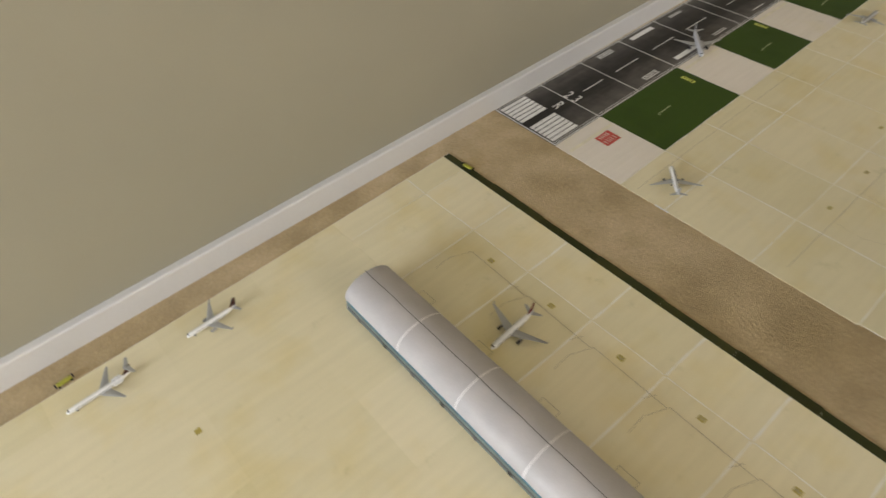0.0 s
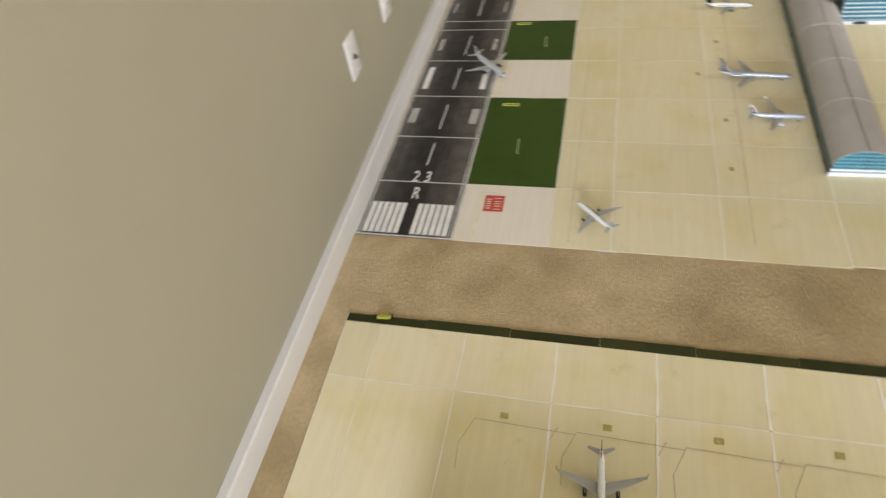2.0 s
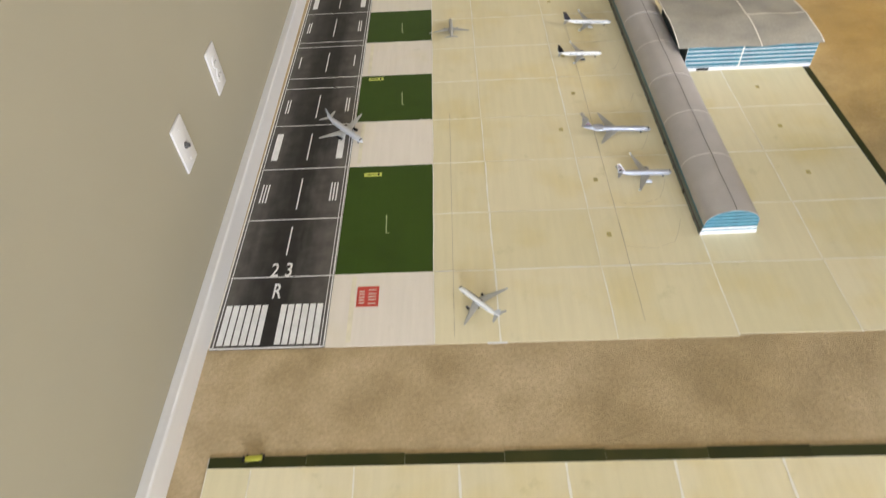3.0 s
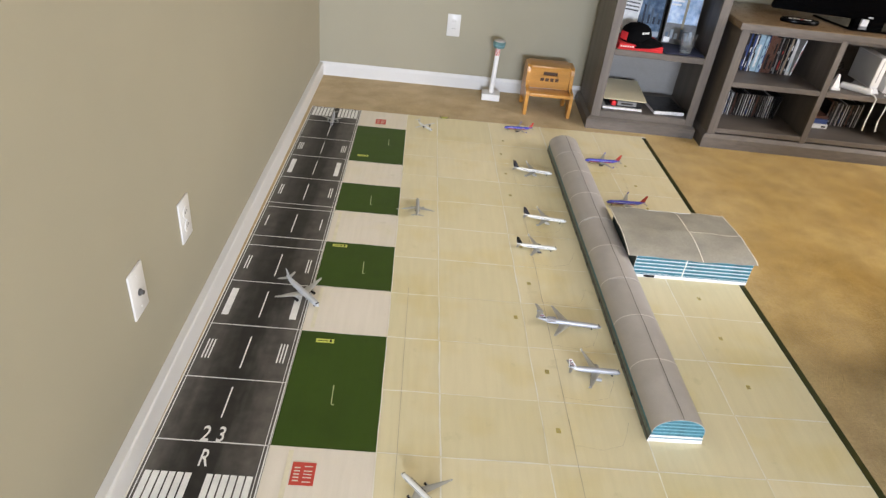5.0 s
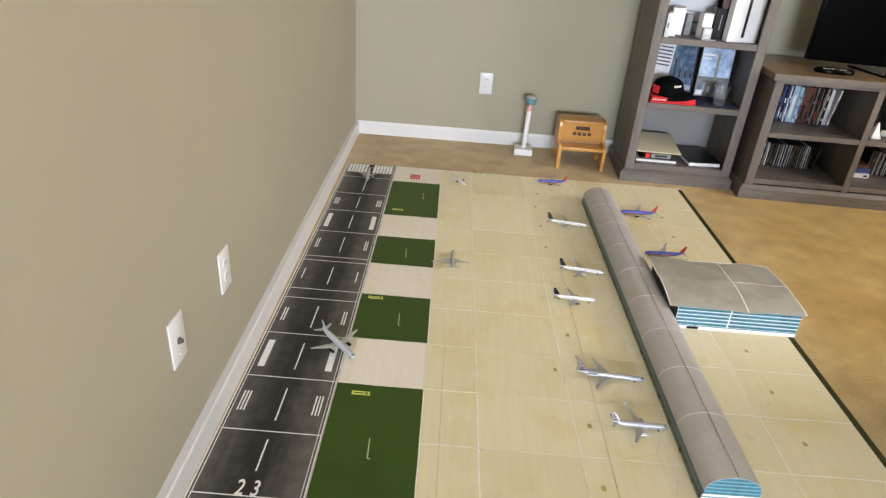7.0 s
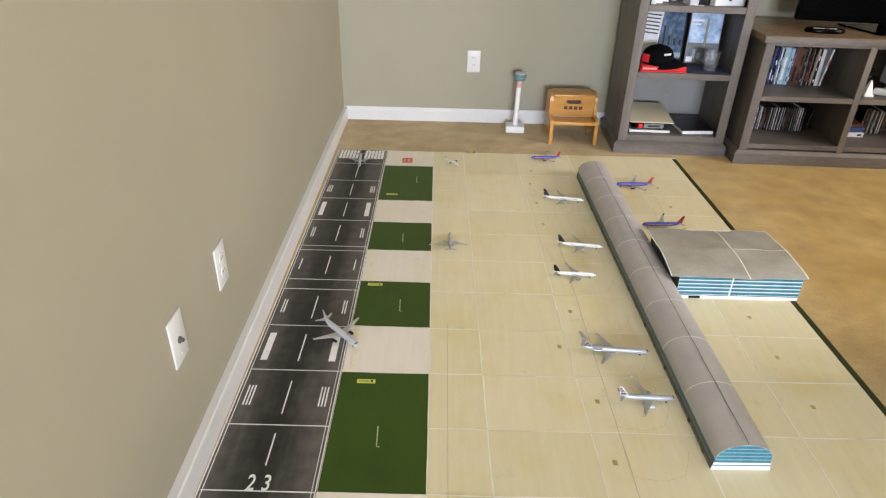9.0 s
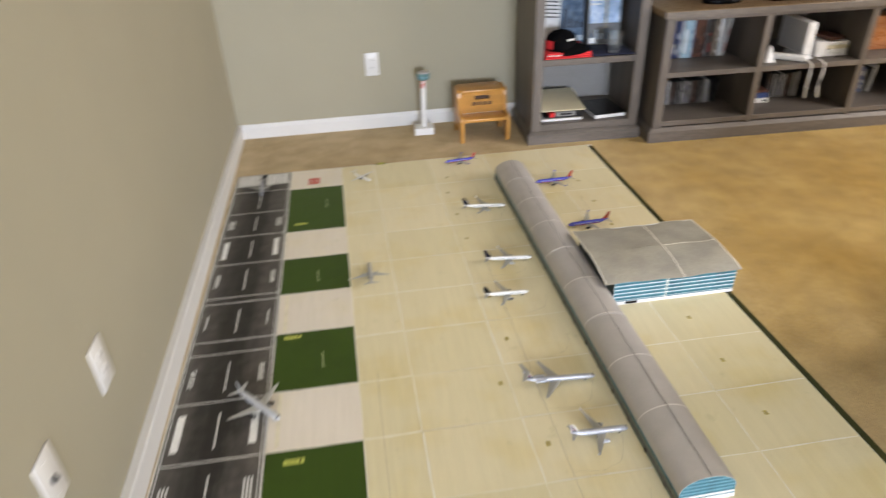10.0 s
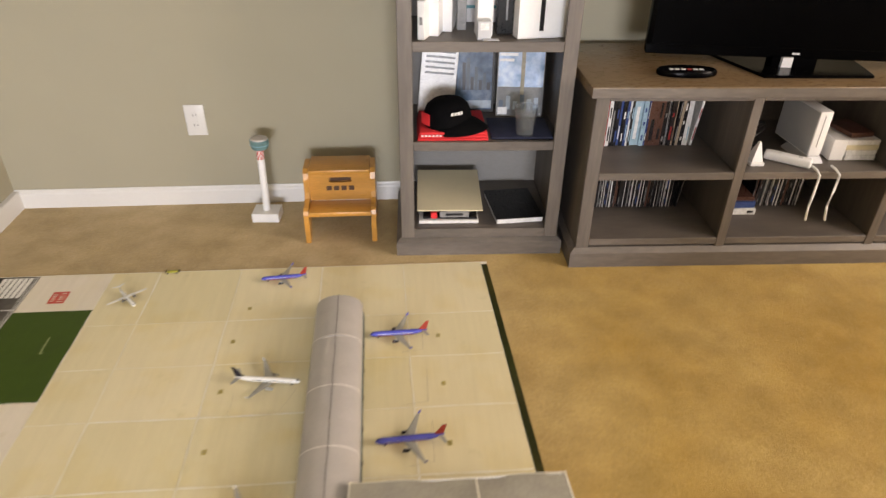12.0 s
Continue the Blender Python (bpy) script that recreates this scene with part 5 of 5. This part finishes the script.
# bookcase contents
B0, B1, B2 = 0.1022, 0.4252, 0.7492
B_F = BC[1]
carton("binder", 1.585, 1.800, B_F + 0.045, B_F + 0.30, B0, B0 + 0.012, S_WHITE, "white binder lying flat under the papers", "binder", 0)
carton("sketch_pad", 1.600, 1.795, B_F + 0.055, B_F + 0.30, B0 + 0.0127, B0 + 0.022, S_DARK, "dark pad in the pile", "pad", -2)
carton("tin", 1.660, 1.765, B_F + 0.05, B_F + 0.13, B0 + 0.0227, B0 + 0.046, S_GREY, "grey metal tin in the pile", "tin", 0, [(0.2, 0.8, 0.3, 0.7, S_DARK, "dark label")])
carton("red_tag", 1.628, 1.650, B_F + 0.04, B_F + 0.10, B0 + 0.0227, B0 + 0.046, REDCLOTH, "red ribbon tag hanging from the pile", "tag", 0)
carton("magazine", 1.60, 1.80, B_F + 0.12, B_F + 0.32, B0 + 0.047, B0 + 0.055, S_WHITE, "white magazine supporting a folder", "magazine", 1)
carton("folder", 1.578, 1.812, B_F + 0.035, B_F + 0.33, B0 + 0.0555, B0 + 0.0605, CREAM, "large cream card folder resting on the pile", "folder", -1, rx=4)
carton("hardback_book", 1.865, 2.035, B_F + 0.045, B_F + 0.27, B0, B0 + 0.018, S_WHITE, "black-covered book with white pages lying flat", "book", 6)
carton("book_cover", 1.861, 2.039, B_F + 0.043, B_F + 0.275, B0 + 0.0187, B0 + 0.0215, BLACK, "black glossy cover on the book", "book", 6)


def folded_shirt():
    t = thing("folded_shirt", pose(1.70, B_F + 0.07, B1 + 0.0005), "red folded shirt lying on the shelf", "shirt")
    for k in range(3):
        part("fold", box(-0.118 + 0.003 * k, 0.118 - 0.002 * k, -0.045, 0.17, 0.0112 * k, 0.0112 * k + 0.011, 0.005, 3), REDCLOTH, t, smooth=True)
    for i in range(6):
        part("writing", box(-0.105 + i * 0.012, -0.098 + i * 0.012, -0.0458, -0.0445, 0.0185, 0.0245), S_WHITE, t, "pale bar of lettering")


folded_shirt()


def cap():
    t = thing("baseball_cap", pose(1.685, B_F + 0.12, B1 + 0.035, 0, 0, -32), "black baseball cap with a red emblem on a red shirt", "cap")
    crown = part("crown", loft([[(0.078 * k * math.cos(2 * math.pi * i / 24), 0.088 * k * math.sin(2 * math.pi * i / 24), z) for i in range(24)] for k, z in ((1.0, 0), (1.03, 0.016), (0.99, 0.040), (0.87, 0.062), (0.64, 0.077), (0.3, 0.085), (0.06, 0.087))]), BLACKCLOTH, t, smooth=True)
    part("button", turned(lathe([(0.007, 0), (0.006, 0.004), (0.002, 0.006)], 10), pose(0, 0, 0.086)), BLACKCLOTH, crown)
    rings = []
    for r, dz in ((0.98, 0.004), (1.35, 0.0), (1.75, -0.010), (1.9, -0.017)):
        top = [(0.078 * r * math.cos(a) if r < 1.1 else 0.078 * r * math.cos(a) * 1.0, 0.085 * min(r, 1.08) * math.sin(a), 0.012 + dz + 0.010 * math.cos(2 * a)) for a in [math.radians(-82 + 164 * k / 14) for k in range(15)]]
        rings.append(top + [(x, y, z - 0.004) for x, y, z in reversed(top)])
    part("peak", loft(rings), BLACKCLOTH, t, smooth=True)
    part("emblem", turned(box(-0.022, 0.022, -0.0025, 0.0, -0.020, 0.020, 0.001), pose(-0.035, -0.083, 0.030, 0, 0, -22)), REDCLOTH, crown, "red triangular emblem")
    for i in range(4):
        a = math.radians(-46 + i * 8)
        part("writing", turned(box(-0.004, 0.004, -0.001, 0.001, -0.005, 0.005), pose(0.0765 * math.cos(a), 0.087 * math.sin(a), 0.055, 0, 0, math.degrees(a) + 90)), S_WHITE, crown, "white bar of embroidery")


cap()
BK = BC[1] + 0.405 - 0.012
carton("louvre_print", 1.585, 1.715, BK - 0.10, BK - 0.09, B1, B1 + 0.285, S_WHITE, "white printed card with dark slats, leaning", "card", 0,
       [(0.12, 0.92, 0.50 + 0.065 * i, 0.525 + 0.065 * i, S_DARK, "dark slat line") for i in range(6)], rx=-8, ry=5)
carton("framed_print", 1.690, 1.865, BK - 0.085, BK - 0.072, B1, B1 + 0.270, BLACK, "black framed city skyline print", "picture", 0, [(0.05, 0.95, 0.04, 0.92, CITYA, "dark blue-grey skyline print")] + [(0.08 + 0.085 * i, 0.145 + 0.085 * i, 0.30, 0.30 + h, (S_BLUEGREY, S_SLATE)[i % 2], "printed tower block") for i, h in enumerate((0.12, 0.2, 0.15, 0.36, 0.42, 0.17, 0.3, 0.13, 0.22, 0.1))] + [(0.06, 0.94, 0.06, 0.16, S_MIST, "pale printed water")], rx=-7)
carton("magazine", 1.868, 2.035, BK - 0.135, BK - 0.128, B1, B1 + 0.268, S_GREY, "glossy magazine, skyline cover with a pale reflection painted in", "magazine", -4,
       [(0.02, 0.98, 0.02, 0.98, CITYB, "glossy skyline cover, pale sky with reflection painted in"), (0.02, 0.98, 0.02, 0.40, S_HAZE, "hazy printed city"), (0.50, 0.58, 0.30, 0.86, S_GOLD, "tall printed tower on the cover"), (0.04, 0.42, 0.80, 0.84, S_WHITE, "pale bar of print"), (0.04, 0.34, 0.73, 0.765, S_WHITE, "pale bar of print")] + [(0.06 + 0.15 * i, 0.15 + 0.15 * i, 0.10, 0.16 + h, (S_BLUEGREY, S_MIST, S_MIST)[i % 3], "printed tower block") for i, h in enumerate((0.06, 0.12, 0.05, 0.14, 0.08, 0.1))] + [(0.94, 0.96, 0.03, 0.05, S_WHITE, "pale mark"), (0.04, 0.24, 0.03, 0.13, S_WHITE, "white bar label")], rx=-6)


def cup():
    t = thing("plastic_cup", pose(1.945, B_F + 0.075, B1 + 0.0095), "clear plastic cup standing on dark cloth", "cup")
    o = lathe([(0.029, 0), (0.0295, 0.002), (0.038, 0.092), (0.040, 0.093), (0.040, 0.096), (0.0372, 0.096), (0.0285, 0.0035), (0.001, 0.003)], 24)
    part("wall", o, CLEAR, t, smooth=True)


cup()
t = thing("folded_cloth", pose(1.935, B_F + 0.10, B1 + 0.0005), "navy cloth lying flat under the cup", "cloth")
part("fold", box(-0.105, 0.105, -0.06, 0.13, 0, 0.0085, 0.004, 2), NAVYCLOTH, t, smooth=True)

# top visible shelf: boxes
carton("laptop_box", 1.62, 1.900, BK - 0.055, BK - 0.012, B2, B2 + 0.245, WHITEP, "tall white laptop box standing at the back", "box", 0, [(0.12, 0.55, 0.78, 0.84, S_GREY, "grey bar of lettering")])
carton("laptop_box", 1.70, 1.905, BK - 0.095, BK - 0.058, B2, B2 + 0.10, WHITEP, "flat white device box behind smaller ones", "box", 0, [(0.1, 0.9, 0.45, 0.55, S_TEAL, "thin teal line")])
carton("tablet_box", 1.895, 2.052, B_F + 0.075, B_F + 0.125, B2, B2 + 0.235, WHITEP, "white tablet box with a thin black device print", "box", 10, [(0.44, 0.53, 0.10, 0.92, S_DARK, "thin dark device print")])
carton("phone_box", 1.838, 1.893, B_F + 0.13, B_F + 0.20, B2, B2 + 0.145, BLACK, "black phone box standing upright", "box", -3, [(0.5, 0.6, 0.3, 0.8, S_GREY, "thin grey mark")])
carton("phone_box", 1.772, 1.822, B_F + 0.10, B_F + 0.16, B2, B2 + 0.12, WHITEP, "white phone box standing upright", "box", 3)
carton("player_dock", 1.770, 1.812, B_F + 0.045, B_F + 0.085, B2, B2 + 0.058, LTGREY, "small silver player in a clear box", "music player", 2, [(0.2, 0.8, 0.55, 0.9, S_WHITE, "pale display")])
carton("silver_plate", 1.785, 1.835, B_F + 0.025, B_F + 0.044, B2, B2 + 0.008, LTGREY, "small silver plate on the shelf edge", "plate", 0)
carton("phone_box", 1.585, 1.607, B_F + 0.05, B_F + 0.13, B2, B2 + 0.115, WHITEP, "white slim box with a dark print", "box", -18, [(0.3, 0.7, 0.4, 0.6, S_GREY, "grey print")])
carton("phone_box", 1.620, 1.652, B_F + 0.10, B_F + 0.19, B2, B2 + 0.135, WHITEP, "white phone box standing upright", "box", -14)
carton("phone_box", 1.662, 1.698, B_F + 0.16, B_F + 0.25, B2, B2 + 0.13, WHITEP, "white phone box at an angle", "box", -10)
carton("bottle_box", 1.715, 1.745, B_F + 0.18, B_F + 0.23, B2, B2 + 0.10, S_GREY, "small grey box between white ones", "box", 0)
carton("maroon_album", 1.87, 2.04, B_F + 0.13, B_F + 0.17, B2, B2 + 0.275, S_BROWN, "maroon album behind the tablet box", "album", 0)


def woven_bin():
    t = thing("woven_bin", pose(3.985, B_F + 0.045, B0 + 0.0005), "tan woven storage bin on the bottom shelf", "bin")
    for k in range(9):
        z0, w = 0.024 * k, 0.185 + 0.0035 * k
        part("weave_band", box(-w, w, -0.004 * k * 0.5, 0.27, z0, z0 + 0.0235, 0.006, 2), WICKER, t, smooth=True)


woven_bin()
for k in range(3):
    carton("magazine", 3.80 + 0.01 * k, 4.10 - 0.02 * k, B_F + 0.08, B_F + 0.30, B1 + 0.0145 * k, B1 + 0.0145 * k + 0.014, (S_BLUE, S_DARK, S_GREY)[k], ("dark blue", "black", "grey")[k] + " magazine in a flat pile", "magazine", 3 - 3 * k)


ROOT = Matrix.Identity(4)


# ---------- wooden chair beyond the shelving ----------
def rocking_chair():
    t = thing("wooden_chair", pose(4.49, 2.47, 0, 0, 0, 14), "dark cherry-stained wooden chair with an orange seat", "chair")
    for sx in (-0.12, 0.12):
        part("foot_rail", tube([(sx, -0.25, 0.035), (sx, -0.12, 0.018), (sx, 0.10, 0.018), (sx, 0.26, 0.04)], 0.017), DARKWOOD, t, smooth=True)
        part("leg", turned(lathe([(0.016, 0.02), (0.024, 0.12), (0.017, 0.22), (0.026, 0.32), (0.019, 0.43)], 14), pose(sx, -0.17, 0)), DARKWOOD, t, smooth=True)
        part("leg", turned(lathe([(0.016, 0.02), (0.024, 0.12), (0.017, 0.22), (0.026, 0.32), (0.019, 0.43)], 14), pose(sx, 0.17, 0)), DARKWOOD, t, smooth=True)
        part("back_post", tube([(sx, 0.19, 0.44), (sx, 0.24, 0.7), (sx, 0.30, 1.0)], 0.017), DARKWOOD, t, smooth=True)
        part("side_panel", box(sx - 0.008, sx + 0.008, -0.15, 0.15, 0.10, 0.36, 0.003), DARKWOOD, t)
    part("stretcher", tube([(-0.12, -0.17, 0.16), (0.12, -0.17, 0.16)], 0.011), DARKWOOD, t, smooth=True)
    part("seat", loft([[(0.175 * k * math.cos(2 * math.pi * i / 28), 0.235 * k * math.sin(2 * math.pi * i / 28), z) for i in range(28)] for k, z in ((0.94, 0.425), (1, 0.435), (1, 0.452), (0.94, 0.462), (0.5, 0.452))]), REDWOOD, t, "glossy orange-brown seat", smooth=True)
    for i in range(5):
        x = -0.08 + 0.04 * i
        part("spindle", tube([(x, 0.19, 0.45), (x, 0.25, 0.75), (x, 0.295, 0.97)], 0.008), DARKWOOD, t, smooth=True)
    part("top_rail", box(-0.15, 0.15, 0.285, 0.31, 0.95, 1.04, 0.01, 2), DARKWOOD, t, smooth=True)


rocking_chair()


# ---------- recliner sofa ----------
def pillow(x0, x1, y0, y1, z0, z1, r, seg=4):
    return box(x0, x1, y0, y1, z0, z1, r, seg)


def recliner():
    t = thing("recliner_sofa", pose(2.140, 0.555, 0), "grey-beige suede recliner sofa with dark wooden feet", "sofa")
    L, D = 1.75, 0.92
    for x in (0.0, L - 0.25):
        part("arm", pillow(x, x + 0.25, -D + 0.04, 0.0, 0.062, 0.585, 0.07, 5), SUEDE, t, "rounded padded arm", smooth=True)
        part("arm_cushion", pillow(x - 0.012, x + 0.262, -D + 0.10, 0.022, 0.43, 0.625, 0.085, 5), SUEDE, t, smooth=True)
    for x in (0.03, L - 0.27):
        part("front_base", pillow(x, x + 0.24, 0.0, 0.150, 0.058, 0.248, 0.014, 3), SUEDE, t, smooth=True)
    n = 2
    for i in range(n):
        a = 0.255 + (L - 0.51) * i / n
        b = 0.255 + (L - 0.51) * (i + 1) / n - 0.006
        part("footrest", pillow(a, b, 0.0, 0.13, 0.075, 0.30, 0.04, 4), SUEDE, t, smooth=True)
        part("seat_cushion", pillow(a, b, -0.62, 0.14, 0.30, 0.48, 0.06, 4), SUEDE, t, smooth=True)
        part("back_cushion", turned(pillow(a, b, -0.10, 0.14, 0.0, 0.62, 0.08, 5), pose(0, -0.68, 0.42, 10)), SUEDE, t, smooth=True)
    part("front_pad", pillow(0.015, 0.25, 0.005, 0.185, 0.252, 0.380, 0.024, 4), SUEDE, t, "padded roll in front of the arm", smooth=True)
    part("base", box(0.02, L - 0.02, -D + 0.06, -0.01, 0.061, 0.30, 0.01, 1), SUEDE, t)
    for x in (0.005, L - 0.095):
        for y in (0.005, -D + 0.06):
            part("foot", loft([[(x + 0.008, y + 0.008, 0), (x + 0.082, y + 0.008, 0), (x + 0.082, y + 0.102, 0), (x + 0.008, y + 0.102, 0)], [(x, y, 0.0625), (x + 0.09, y, 0.0625), (x + 0.09, y + 0.11, 0.0625), (x, y + 0.11, 0.0625)]]), BLACK, t, "dark block foot")


recliner()
